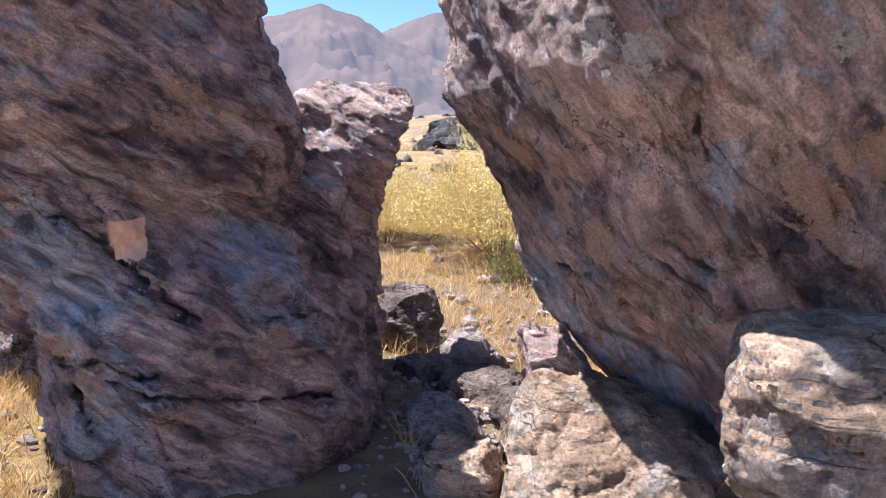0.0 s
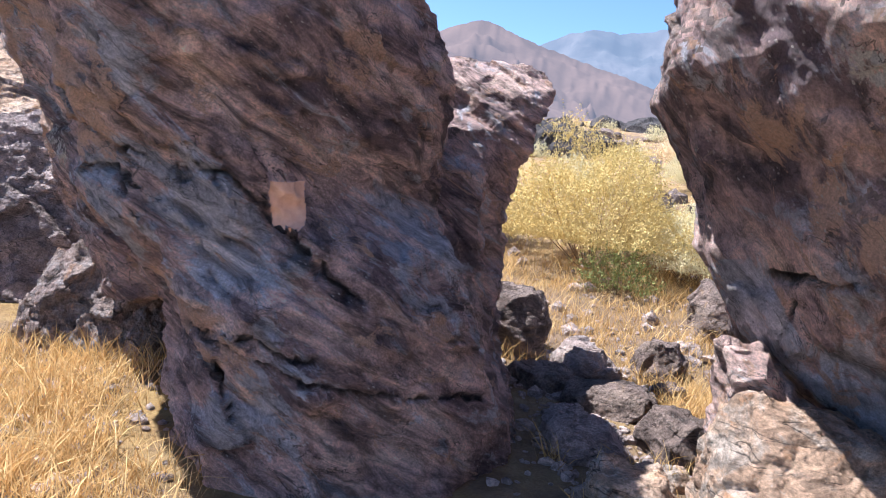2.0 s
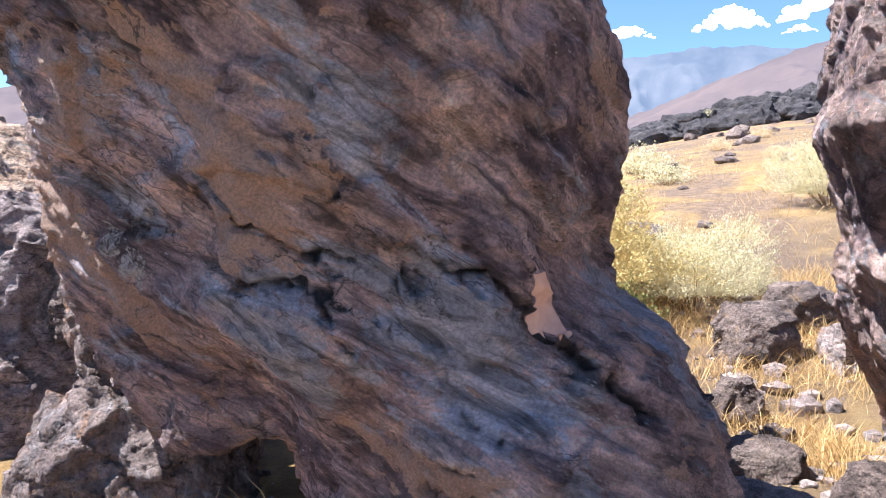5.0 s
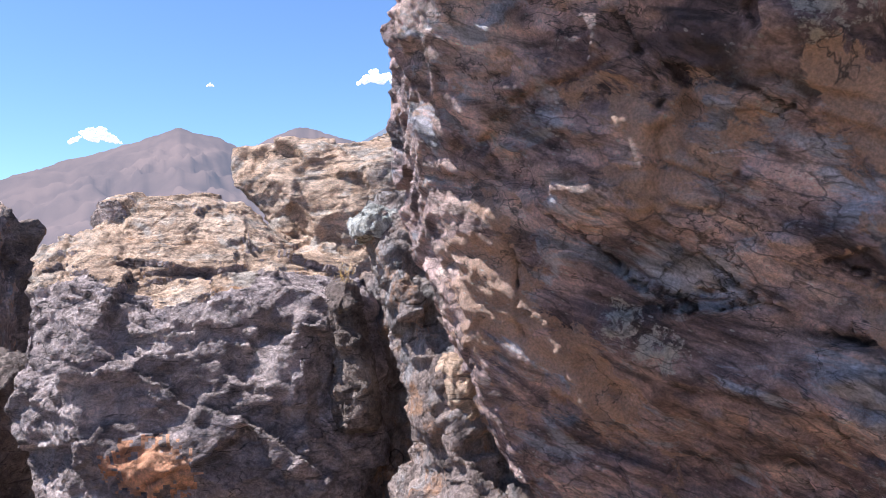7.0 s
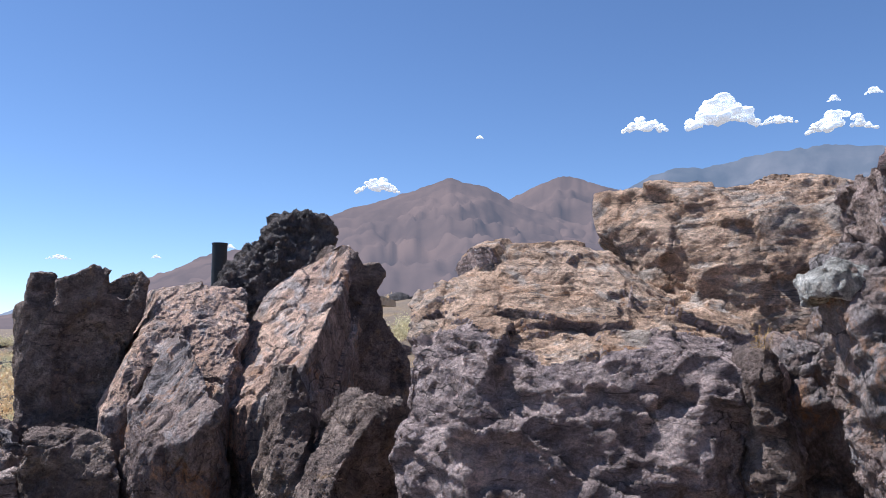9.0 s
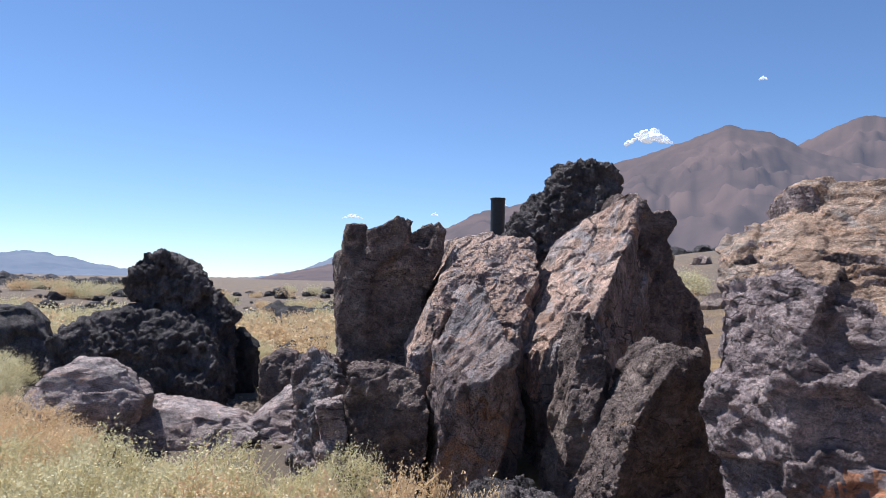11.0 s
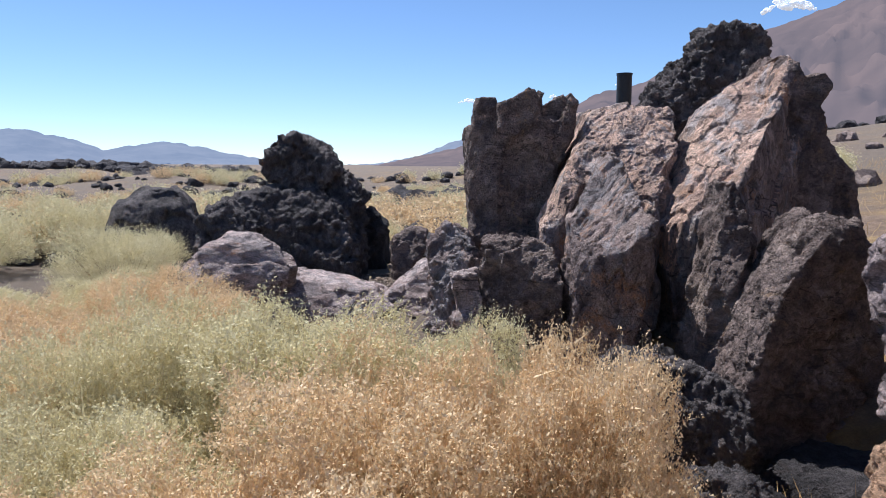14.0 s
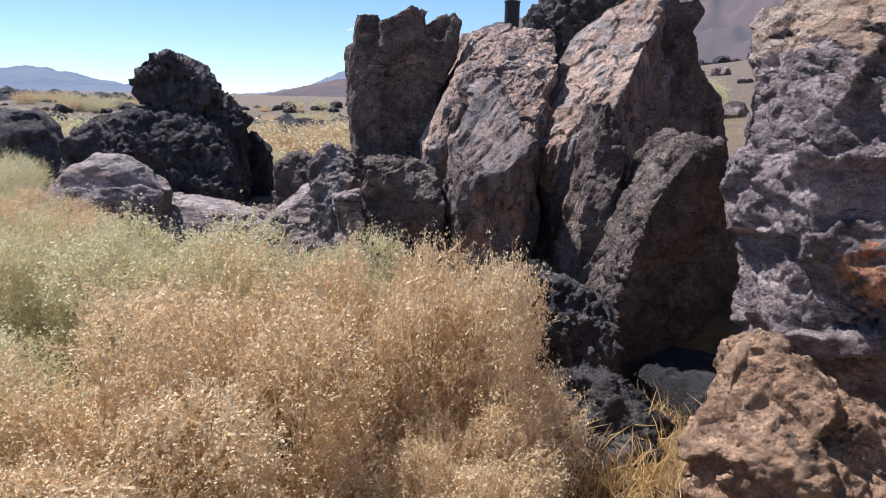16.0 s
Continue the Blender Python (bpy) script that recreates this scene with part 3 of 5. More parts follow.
A_PLAN = [(-0.5, 0.06), (-0.44, -0.10), (-0.33, -0.27), (-0.17, -0.43), (0.0, -0.5), (0.17, -0.46), (0.32, -0.34), (0.44, -0.18), (0.5, 0.0), (0.46, 0.3), (0.1, 0.5), (-0.4, 0.4)]
rock("overhanging_boulder", [
    ([(-0.4, -2.05, -0.9, 3.9, 5.9), (0.1, -2.15, -0.85, 3.8, 5.9), (0.6, -2.45, -0.8, 3.62, 5.9), (1.0, -2.85, -0.98, 3.52, 6.0), (1.3, -3.1, -0.96, 3.48, 6.0), (1.7, -3.34, -0.9, 3.32, 6.0), (1.95, -3.46, -0.93, 3.23, 6.0), (2.2, -3.58, -1.05, 3.14, 6.0), (2.6, -3.6, -1.14, 3.0, 5.9), (3.0, -3.52, -1.25, 3.05, 5.8), (3.3, -3.35, -1.6, 3.3, 5.7), (3.5, -3.1, -1.9, 3.7, 5.5)], (0, 0), 0, A_PLAN),
    ([(0.4, -2.9, -2.0, 4.75, 6.0), (0.84, -3.14, -2.0, 4.75, 6.0), (1.33, -3.38, -2.0, 4.72, 6.0), (2.0, -3.5, -2.0, 4.7, 6.0), (2.5, -3.54, -2.0, 4.7, 6.0), (3.1, -3.4, -2.1, 4.8, 5.9)], (0, 0), 0),
    ([(-0.4, -0.90, 0.24, -0.3, 0.9), (0.39, -0.85, 0.14, -0.25, 0.9), (1.18, -0.8, 0.02, -0.2, 0.9), (1.45, -0.75, 0.02, -0.15, 0.9), (1.52, -0.7, 0.02, 0.02, 0.9), (1.72, -0.66, 0.02, 0.1, 0.9), (1.8, -0.6, 0.02, 0.3, 0.9), (2.08, -0.5, 0.0, 0.5, 0.9), (2.15, -0.4, -0.06, 0.62, 0.8)], (-0.6, 5.3), 6.5),
    ([(-0.4, -0.6, 0.28, -0.7, 0.3), (0.4, -0.6, 0.28, -0.65, 0.3), (1.2, -0.6, 0.20, -0.6, 0.3), (1.75, -0.55, 0.30, -0.5, 0.3), (2.0, -0.5, 0.40, -0.35, 0.25), (2.12, -0.5, 0.42, -0.2, 0.25), (2.25, -0.35, 0.36, -0.05, 0.2)], (-0.68, 6.1), 3.0),
    ([(-0.4, -2.02, -0.25, 3.5, 5.6), (0.2, -2.1, -0.36, 3.45, 5.6), (0.7, -2.2, -0.62, 3.4, 5.5), (1.02, -2.1, -0.8, 3.55, 5.4), (1.2, -1.8, -1.0, 3.9, 5.2)], (0, 0), 0, [(-0.5, -0.2), (-0.3, -0.42), (0.0, -0.5), (0.28, -0.36), (0.5, -0.1), (0.5, 0.4), (0.2, 0.5), (-0.4, 0.4)]),
], VARNISH, "huge dark varnished lava boulder overhanging the path", 0.017, 3, swell=0.03, facet=((0.42, 0.034), (0.15, 0.018), (0.06, 0.007)), crack=0.02, rough=0.009, stretch=(1.8, 1.4, 0.6), tilt=(0, 28), smooth=4, cuts=((60, 0.5, 0.045), (200, 0.22, 0.02), (340, 0.09, 0.008)))
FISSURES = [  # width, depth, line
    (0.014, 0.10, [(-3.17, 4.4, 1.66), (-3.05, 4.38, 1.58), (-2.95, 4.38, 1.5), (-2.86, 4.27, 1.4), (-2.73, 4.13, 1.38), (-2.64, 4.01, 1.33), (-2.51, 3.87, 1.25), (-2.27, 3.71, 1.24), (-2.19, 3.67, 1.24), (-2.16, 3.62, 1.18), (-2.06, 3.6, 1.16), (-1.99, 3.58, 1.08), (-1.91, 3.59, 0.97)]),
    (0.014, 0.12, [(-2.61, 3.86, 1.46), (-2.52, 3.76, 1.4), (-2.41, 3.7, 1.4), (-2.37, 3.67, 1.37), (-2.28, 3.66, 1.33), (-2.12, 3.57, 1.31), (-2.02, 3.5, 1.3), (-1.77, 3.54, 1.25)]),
    # The deep shadow under a ledge, carved and darkened like a crack.
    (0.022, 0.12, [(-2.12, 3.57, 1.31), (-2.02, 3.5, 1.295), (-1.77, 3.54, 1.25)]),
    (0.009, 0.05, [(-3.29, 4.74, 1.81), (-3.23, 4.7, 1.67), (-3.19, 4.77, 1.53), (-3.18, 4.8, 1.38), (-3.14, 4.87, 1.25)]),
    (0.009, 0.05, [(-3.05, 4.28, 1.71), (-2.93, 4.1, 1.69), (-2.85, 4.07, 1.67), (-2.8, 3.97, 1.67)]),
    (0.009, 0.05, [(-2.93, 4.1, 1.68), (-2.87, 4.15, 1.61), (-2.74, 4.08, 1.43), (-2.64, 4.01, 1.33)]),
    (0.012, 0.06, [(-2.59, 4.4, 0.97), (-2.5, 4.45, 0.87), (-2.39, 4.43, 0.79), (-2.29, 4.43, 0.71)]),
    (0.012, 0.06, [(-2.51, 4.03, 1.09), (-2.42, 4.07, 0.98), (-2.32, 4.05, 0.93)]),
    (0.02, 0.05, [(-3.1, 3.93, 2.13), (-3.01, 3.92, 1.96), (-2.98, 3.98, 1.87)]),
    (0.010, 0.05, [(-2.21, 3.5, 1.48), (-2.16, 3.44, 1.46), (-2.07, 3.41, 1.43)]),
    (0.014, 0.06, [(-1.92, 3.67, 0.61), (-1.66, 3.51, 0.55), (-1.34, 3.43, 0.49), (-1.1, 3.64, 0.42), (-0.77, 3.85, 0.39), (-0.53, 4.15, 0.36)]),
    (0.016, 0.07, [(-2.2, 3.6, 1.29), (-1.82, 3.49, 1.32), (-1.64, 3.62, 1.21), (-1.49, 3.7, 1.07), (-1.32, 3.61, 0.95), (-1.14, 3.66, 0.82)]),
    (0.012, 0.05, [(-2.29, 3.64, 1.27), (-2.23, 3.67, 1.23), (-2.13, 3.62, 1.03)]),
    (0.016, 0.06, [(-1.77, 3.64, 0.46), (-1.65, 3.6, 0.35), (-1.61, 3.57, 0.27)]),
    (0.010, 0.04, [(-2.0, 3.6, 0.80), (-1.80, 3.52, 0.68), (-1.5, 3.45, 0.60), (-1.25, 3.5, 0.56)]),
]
# Bare tan stone, with a sunlit patch and a lit ledge painted in too.
TAN_LIT_MARKS = [(-2.94, 4.02, 1.76, 0.14), (-2.5, 3.58, 1.58, 0.13), (-2.59, 3.64, 1.73, 0.12), (-2.33, 3.6, 1.54, 0.1), (-2.24, 3.5, 1.51, 0.1), (-3.02, 4.74, 1.18, 0.15), (-2.9, 4.73, 1.03, 0.16), (-3.24, 4.87, 1.53, 0.2),
             (-3.28, 4.93, 1.34, 0.2), (-2.48, 3.75, 1.32, 0.12), (-2.28, 3.44, 1.68, 0.05), (-2.68, 3.62, 1.88, 0.1), (-2.34, 3.65, 1.31, 0.1), (-2.03, 3.81, 0.66, 0.12), (-1.92, 3.67, 0.63, 0.12), (-1.77, 3.58, 0.57, 0.12), (-1.3, 3.85, 1.91, 0.1)]
# Blue-grey film; the widest mark paints shade beside the pillar.
GREY_MARKS = [(-2.38, 3.75, 1.12, 0.2), (-2.22, 3.65, 1.08, 0.22), (-2.6, 3.76, 1.65, 0.12), (-2.83, 3.87, 1.79, 0.14), (-2.82, 4.17, 1.51, 0.12), (-2.1, 3.56, 1.26, 0.1), (-2.19, 3.38, 1.7, 0.16), (-1.9, 3.6, 1.15, 0.2), (-1.65, 3.6, 1.0, 0.2), (-1.5, 3.5, 0.3, 0.2), (-0.95, 4.2, 0.9, 0.35)]
# Lichen, then two high spots that paint sunlit knobs white.
LICHEN_AND_LIT_MARKS = [(-2.95, 4.41, 1.32, 0.1), (-2.85, 4.34, 1.23, 0.1), (-2.79, 3.57, 2.04, 0.08), (-2.7, 3.5, 2.07, 0.1)]


def mark(me, name, spots):
    """Where a film, stain or crust lies on a stone's skin: 1 at each spot's heart, 0 at its radius."""
    n = len(me.vertices)
    co = np.empty(n * 3)
    me.vertices.foreach_get("co", co)
    co = co.reshape(-1, 3)
    worth = np.zeros(n)
    for x, y, z, r in spots:
        worth = np.maximum(worth, 1 - np.linalg.norm(co - (x, y, z), axis=1) / (r * 1.6))
    me.attributes.new(name, "FLOAT", "POINT").data.foreach_set("value", np.clip(worth * 1.4, 0, 1))


big = bpy.data.objects["overhanging_boulder"].data
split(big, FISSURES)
mark(big, "tan", TAN_LIT_MARKS)
mark(big, "grey", GREY_MARKS)
mark(big, "lichen", LICHEN_AND_LIT_MARKS)
stain(big, (-1.52, 3.82, 1.17), (0.065, 0.16, 0.10), FRESH_SCAR, 0.0, 1)
# The rust cap paints sunlight onto its upper ledges.
rock("leaning_boulder", [
    ([(-0.3, 0.95, 2.9, 0.1, 3.0), (0.25, 0.92, 2.9, -0.1, 3.0), (0.45, 0.78, 2.9, -0.3, 3.0), (0.7, 0.55, 2.9, -0.5, 3.0), (0.95, 0.36, 2.8, -0.68, 2.9), (1.2, 0.18, 2.8, -0.86, 2.8), (1.45, 0.10, 2.8, -1.0, 2.7), (1.7, -0.04, 2.7, -1.14, 2.6), (1.9, -0.23, 2.7, -1.3, 2.5), (2.15, -0.2, 2.6, -1.46, 2.4), (2.6, -0.3, 2.5, -1.72, 2.2), (3.0, -0.2, 2.4, -1.75, 2.0), (3.3, 0.3, 2.0, -1.2, 1.6)], (0.2, 3.4), -3.4, [(-0.5, -0.1), (-0.43, -0.26), (-0.31, -0.43), (-0.12, -0.5), (0.5, -0.42), (0.5, 0.3), (0.2, 0.5), (-0.3, 0.4), (-0.46, 0.15)]),
], RED_VARNISH, "huge reddish brown lava boulder leaning over the gap", 0.018, 8, swell=0.03, facet=((0.42, 0.026), (0.15, 0.014), (0.06, 0.006)), crack=0.016, rough=0.008, stretch=(1.6, 1.2, 0.7), tilt=(0, 48), smooth=3, cuts=((60, 0.5, 0.045), (200, 0.2, 0.02), (300, 0.09, 0.008)), cap=(RUST_LAVA, (-0.4, -0.3, 1), 0.6, 1.6))
lean = bpy.data.objects["leaning_boulder"].data
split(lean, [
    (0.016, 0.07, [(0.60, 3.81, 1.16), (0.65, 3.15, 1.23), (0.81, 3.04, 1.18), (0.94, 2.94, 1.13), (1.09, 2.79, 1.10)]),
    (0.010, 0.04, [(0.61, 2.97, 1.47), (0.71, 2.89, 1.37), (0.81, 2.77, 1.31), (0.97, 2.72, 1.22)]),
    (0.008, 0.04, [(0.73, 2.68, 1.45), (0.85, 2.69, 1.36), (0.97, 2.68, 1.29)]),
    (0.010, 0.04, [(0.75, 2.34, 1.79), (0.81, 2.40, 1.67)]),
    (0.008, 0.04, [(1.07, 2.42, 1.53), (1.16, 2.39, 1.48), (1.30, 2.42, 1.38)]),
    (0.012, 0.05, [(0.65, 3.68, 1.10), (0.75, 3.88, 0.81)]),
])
mark(lean, "tan", [(0.32, 3.31, 1.70, 0.12), (0.52, 3.20, 1.47, 0.1), (0.62, 3.06, 1.35, 0.1), (1.12, 2.31, 1.57, 0.12), (1.20, 2.19, 1.74, 0.12)])
mark(lean, "grey", [(0.54, 4.09, 0.97, 0.25), (0.80, 3.79, 0.81, 0.25), (1.03, 3.57, 0.76, 0.25), (1.15, 3.63, 0.59, 0.25)])
# Pale crust on the upper ledges, with their sunlight painted in.
mark(lean, "lichen", [(0.36, 2.76, 1.87, 0.09), (0.43, 2.31, 2.03, 0.1), (0.54, 2.24, 1.96, 0.1), (1.0, 1.99, 1.98, 0.06)])
# The tan cap puts the sunlit top of grey stone into colour.
rock("wide_boulder", [
    ([(-0.5, -0.85, 1.15, -0.8, 0.8), (0.4, -0.9, 1.25, -0.75, 0.9), (1.15, -0.98, 1.3, -0.6, 1.0), (1.5, -0.98, 1.26, -0.4, 1.0), (1.8, -0.9, 1.12, -0.1, 1.0), (2.02, -0.6, 0.6, 0.25, 1.0), (2.18, -0.3, 0.36, 0.5, 0.9)], (-4.8, 7.3), 1.6),
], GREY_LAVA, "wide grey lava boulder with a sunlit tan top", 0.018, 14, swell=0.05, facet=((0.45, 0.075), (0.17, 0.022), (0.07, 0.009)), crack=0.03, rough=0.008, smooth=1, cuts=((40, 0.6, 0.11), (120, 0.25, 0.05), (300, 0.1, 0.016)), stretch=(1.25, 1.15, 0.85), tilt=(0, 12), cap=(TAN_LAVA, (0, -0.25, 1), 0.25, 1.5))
stain(bpy.data.objects["wide_boulder"].data, (-4.85, 6.55, 0.5), (0.3, 0.4, 0.22), ORANGE_SCAR, 0.7, 5)
rock("tan_slab_rock", [
    ([(1.2, -0.2, 1.5, -0.5, 1.2), (2.0, -0.25, 1.5, -0.4, 1.2), (2.3, -0.54, 1.4, -0.25, 1.1), (2.6, -0.56, 1.35, 0.0, 1.0), (2.7, 0.0, 1.2, 0.25, 0.9)], (-4.0, 8.2), -6.8),
], TAN_LAVA, "sunlit tan lava slab capping the rock wall", 0.02, 21, swell=0.03, facet=((0.5, 0.045), (0.18, 0.013), (0.07, 0.005)), crack=0.02, rough=0.007, smooth=1, stretch=(1.3, 1.3, 0.85), cuts=((24, 0.5, 0.06), (60, 0.2, 0.025)))
rock("crumbly_rock", [
    ([(-0.4, 0.1, 1.0, -0.6, 0.6), (0.5, 0.02, 0.75, -0.5, 0.6), (1.0, -0.05, 0.5, -0.35, 0.6), (1.5, -0.16, 0.2, -0.1, 0.6), (1.85, -0.24, 0.05, 0.1, 0.55), (1.93, -0.2, 0.0, 0.2, 0.5)], (-3.4, 5.95), 0),
    ([(0.0, 0.1, 0.8, 0.3, 1.1), (1.5, 0.02, 0.6, 0.3, 1.1), (2.3, 0.02, 0.5, 0.35, 1.0)], (-3.3, 6.0), 0),
    ([(-0.4, -0.35, 1.0, -0.85, 0.6), (0.2, -0.2, 0.9, -0.75, 0.6), (0.55, 0.0, 0.8, -0.5, 0.6)], (-3.4, 5.95), 0),
    # Filler block added behind the crevice to keep it dark.
    ([(-0.6, -0.35, 0.6, 0.0, 0.9), (0.9, -0.35, 0.6, 0.1, 0.9), (1.5, -0.2, 0.6, 0.2, 0.8)], (-3.35, 7.0), 0),
], RUST_LAVA, "crumbly brown lava rock wedged beside a dark crevice", 0.02, 29, swell=0.04, facet=((0.3, 0.06), (0.12, 0.03)), crack=0.02, rough=0.016)

# ---- jagged outcrop ----
outcrop = tagged(new("jagged_outcrop"), "jagged lava outcrop of leaning slabs with pinkish sunlit faces", "rock outcrop")
# Sunlight on the left-facing slopes, put into a peach colour.
LIT_FACE = (PEACH_LIT_ROCK, (-0.65, -0.45, 0.6), 0.42, 0.62)
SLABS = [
    ([(0.9, [(1.55, 8.28, 1.98), (1.93, 8.28, 2.06), (2.42, 8.17, 1.98), (2.37, 7.68, 1.65), (1.98, 7.11, 1.00), (1.12, 7.36, 1.20), (0.95, 7.21, 0.83), (0.95, 7.09, -0.22), (1.96, 6.87, -0.37)])], LIT_FACE, "slab with a broad peach-coloured sunlit face"),
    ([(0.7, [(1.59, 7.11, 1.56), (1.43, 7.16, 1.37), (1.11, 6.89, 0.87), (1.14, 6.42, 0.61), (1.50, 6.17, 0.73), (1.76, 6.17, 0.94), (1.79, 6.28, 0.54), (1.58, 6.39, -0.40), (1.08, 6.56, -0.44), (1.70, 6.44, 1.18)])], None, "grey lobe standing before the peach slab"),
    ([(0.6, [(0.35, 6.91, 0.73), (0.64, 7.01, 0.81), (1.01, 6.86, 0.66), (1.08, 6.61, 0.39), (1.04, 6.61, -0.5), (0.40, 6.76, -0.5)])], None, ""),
    ([(0.8, [(3.52, 7.94, 2.53), (3.51, 7.76, 2.32), (2.79, 6.92, 1.48), (2.46, 6.65, 1.01), (2.88, 8.41, 2.19), (2.39, 7.74, 1.48), (2.04, 7.11, 0.85), (2.12, 7.01, 0.60), (3.86, 8.07, 1.78), (3.58, 7.61, 0.82), (2.58, 6.61, -0.54), (2.18, 6.91, -0.60), (2.90, 6.77, -0.56)])], LIT_FACE, "tall slab with a sharp ridge and a pinkish face"),
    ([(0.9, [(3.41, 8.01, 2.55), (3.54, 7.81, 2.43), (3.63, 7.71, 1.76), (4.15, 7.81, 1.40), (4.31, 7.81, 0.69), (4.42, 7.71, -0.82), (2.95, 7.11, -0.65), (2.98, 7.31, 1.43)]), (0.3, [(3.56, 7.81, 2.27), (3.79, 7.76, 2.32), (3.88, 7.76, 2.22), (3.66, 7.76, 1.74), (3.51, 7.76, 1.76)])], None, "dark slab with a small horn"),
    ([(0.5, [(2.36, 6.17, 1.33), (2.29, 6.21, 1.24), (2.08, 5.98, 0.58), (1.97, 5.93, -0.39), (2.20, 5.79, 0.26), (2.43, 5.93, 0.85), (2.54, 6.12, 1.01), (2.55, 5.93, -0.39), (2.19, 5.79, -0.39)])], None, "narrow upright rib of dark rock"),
    ([(0.4, [(2.01, 6.01, -0.22), (2.39, 6.01, 0.04), (2.38, 5.81, -0.10), (2.31, 5.76, -0.31), (2.04, 5.86, -0.7), (2.34, 5.81, -0.7)])], LIT_FACE, ""),
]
# Slabs turned from the sun get darker stone, shade put into colour.
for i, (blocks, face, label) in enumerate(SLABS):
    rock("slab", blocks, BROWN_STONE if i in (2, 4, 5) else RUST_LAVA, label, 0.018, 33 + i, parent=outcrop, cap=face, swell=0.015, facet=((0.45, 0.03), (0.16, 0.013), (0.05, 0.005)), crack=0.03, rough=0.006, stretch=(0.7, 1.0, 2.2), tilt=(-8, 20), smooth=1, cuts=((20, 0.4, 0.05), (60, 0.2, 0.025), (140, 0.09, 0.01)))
rock("black_rock", [
    (0.7, [(2.96, 8.94, 2.88), (3.12, 8.94, 2.99), (3.60, 8.94, 2.99), (3.73, 8.94, 2.84), (3.61, 8.83, 2.50), (2.91, 8.83, 2.50)]),
    (0.8, [(2.93, 8.94, 2.73), (3.60, 8.83, 2.69), (3.16, 8.62, 2.18), (2.56, 8.31, 1.42), (2.14, 8.62, 1.99), (2.53, 8.83, 2.31), (2.31, 8.82, -0.59), (3.57, 8.82, -0.59)]),
], DARK_LAVA, "black crumbly lava rock rising behind the outcrop", 0.022, 34, swell=0.04, facet=((0.2, 0.05), (0.09, 0.03)), crack=0.03, rough=0.02)
rock("horned_slab", [
    (0.6, [(0.25, 8.21, 1.80), (0.34, 8.11, 0.64), (0.34, 8.01, -0.5), (0.88, 7.91, -0.5), (0.93, 7.96, 0.69), (1.22, 8.01, 1.24), (1.37, 8.11, 1.86), (1.04, 8.01, 1.91), (0.57, 8.06, 1.85)]),
    (0.3, [(0.35, 8.16, 2.12), (0.57, 8.16, 2.11), (0.60, 8.11, 1.77), (0.31, 8.16, 1.74)]),
    (0.45, [(0.60, 8.06, 2.04), (0.89, 8.06, 2.18), (1.05, 8.06, 2.10), (1.05, 8.01, 1.71), (0.57, 8.06, 1.71)]),
    (0.35, [(1.10, 8.16, 2.08), (1.28, 8.16, 2.16), (1.41, 8.16, 2.08), (1.34, 8.11, 1.71), (1.11, 8.11, 1.74)]),
], BROWN_STONE, "tall dark lava slab with three horns on top", 0.022, 38, swell=0.02, facet=((0.4, 0.03), (0.12, 0.018)), crack=0.015, rough=0.012, stretch=(0.8, 1, 1.8), smooth=1)
rock("spike_rock", [
    (0.6, [(2.73, 5.68, 0.99), (2.85, 5.63, 1.03), (3.06, 5.68, 0.98), (2.58, 5.63, 0.76), (2.41, 5.50, 0.48), (2.21, 5.32, -0.01), (2.70, 5.36, 0.91), (2.38, 5.22, 0.60), (2.22, 5.13, 0.27), (2.08, 5.09, -0.12), (3.22, 5.68, 0.63), (3.40, 5.77, 0.09), (3.40, 5.68, -1.22), (2.25, 5.23, -1.01), (2.11, 5.32, -0.63)]),
], BROWN_STONE, "pointed dark lava spike with a sunlit edge", 0.016, 44, swell=0.02, facet=((0.3, 0.03), (0.11, 0.018), (0.05, 0.008)), crack=0.02, rough=0.011, stretch=(0.8, 1, 1.5), smooth=1)
# Filler added in near-black to stand for the hollow's deep shade.
rock("hollow_shade_rock", [
    ([(-1.2, -0.55, 0.6, 0.0, 0.9), (-0.9, -0.5, 0.55, -0.1, 0.9), (-0.7, -0.45, 0.5, -0.05, 0.9), (-0.55, -0.3, 0.4, 0.15, 0.9)], (-5.95, 7.5), 8),
], BLACK_LAVA, "black filler rock standing in for shade in the hollow", 0.024, 47, swell=0.02, facet=((0.35, 0.025), (0.13, 0.012)), crack=0.015, rough=0.008)
ORANGE_LAVA = rock_material("orange_lava", (0.42, 0.25, 0.15), (0.56, 0.345, 0.21), (0.66, 0.45, 0.29), (0.5, 0.27, 0.15), 0.6, 0.02, 0.01, (1, 1, 1.5, 0, 20), 0.008)
LOW = [
    ([(-0.6, -0.45, 0.4, -0.4, 0.4), (-0.2, -0.34, 0.31, -0.3, 0.35), (-0.06, -0.28, 0.18, -0.2, 0.3), (0.05, -0.15, 0.08, -0.1, 0.2)], (-6.0, 5.9), 16.8, DARK_LAVA, "small dark rounded lava rock on the ground"),
    ([(-0.6, -0.85, 0.5, -0.4, 0.7), (-0.12, -0.78, 0.2, -0.3, 0.6), (0.12, -0.75, -0.12, -0.15, 0.5), (0.28, -0.72, -0.36, 0.0, 0.4), (0.41, -0.62, -0.52, 0.1, 0.25)], (-4.75, 5.5), -3.6, ORANGE_LAVA, "sunlit orange-tan boulder with a sloping top"),
]
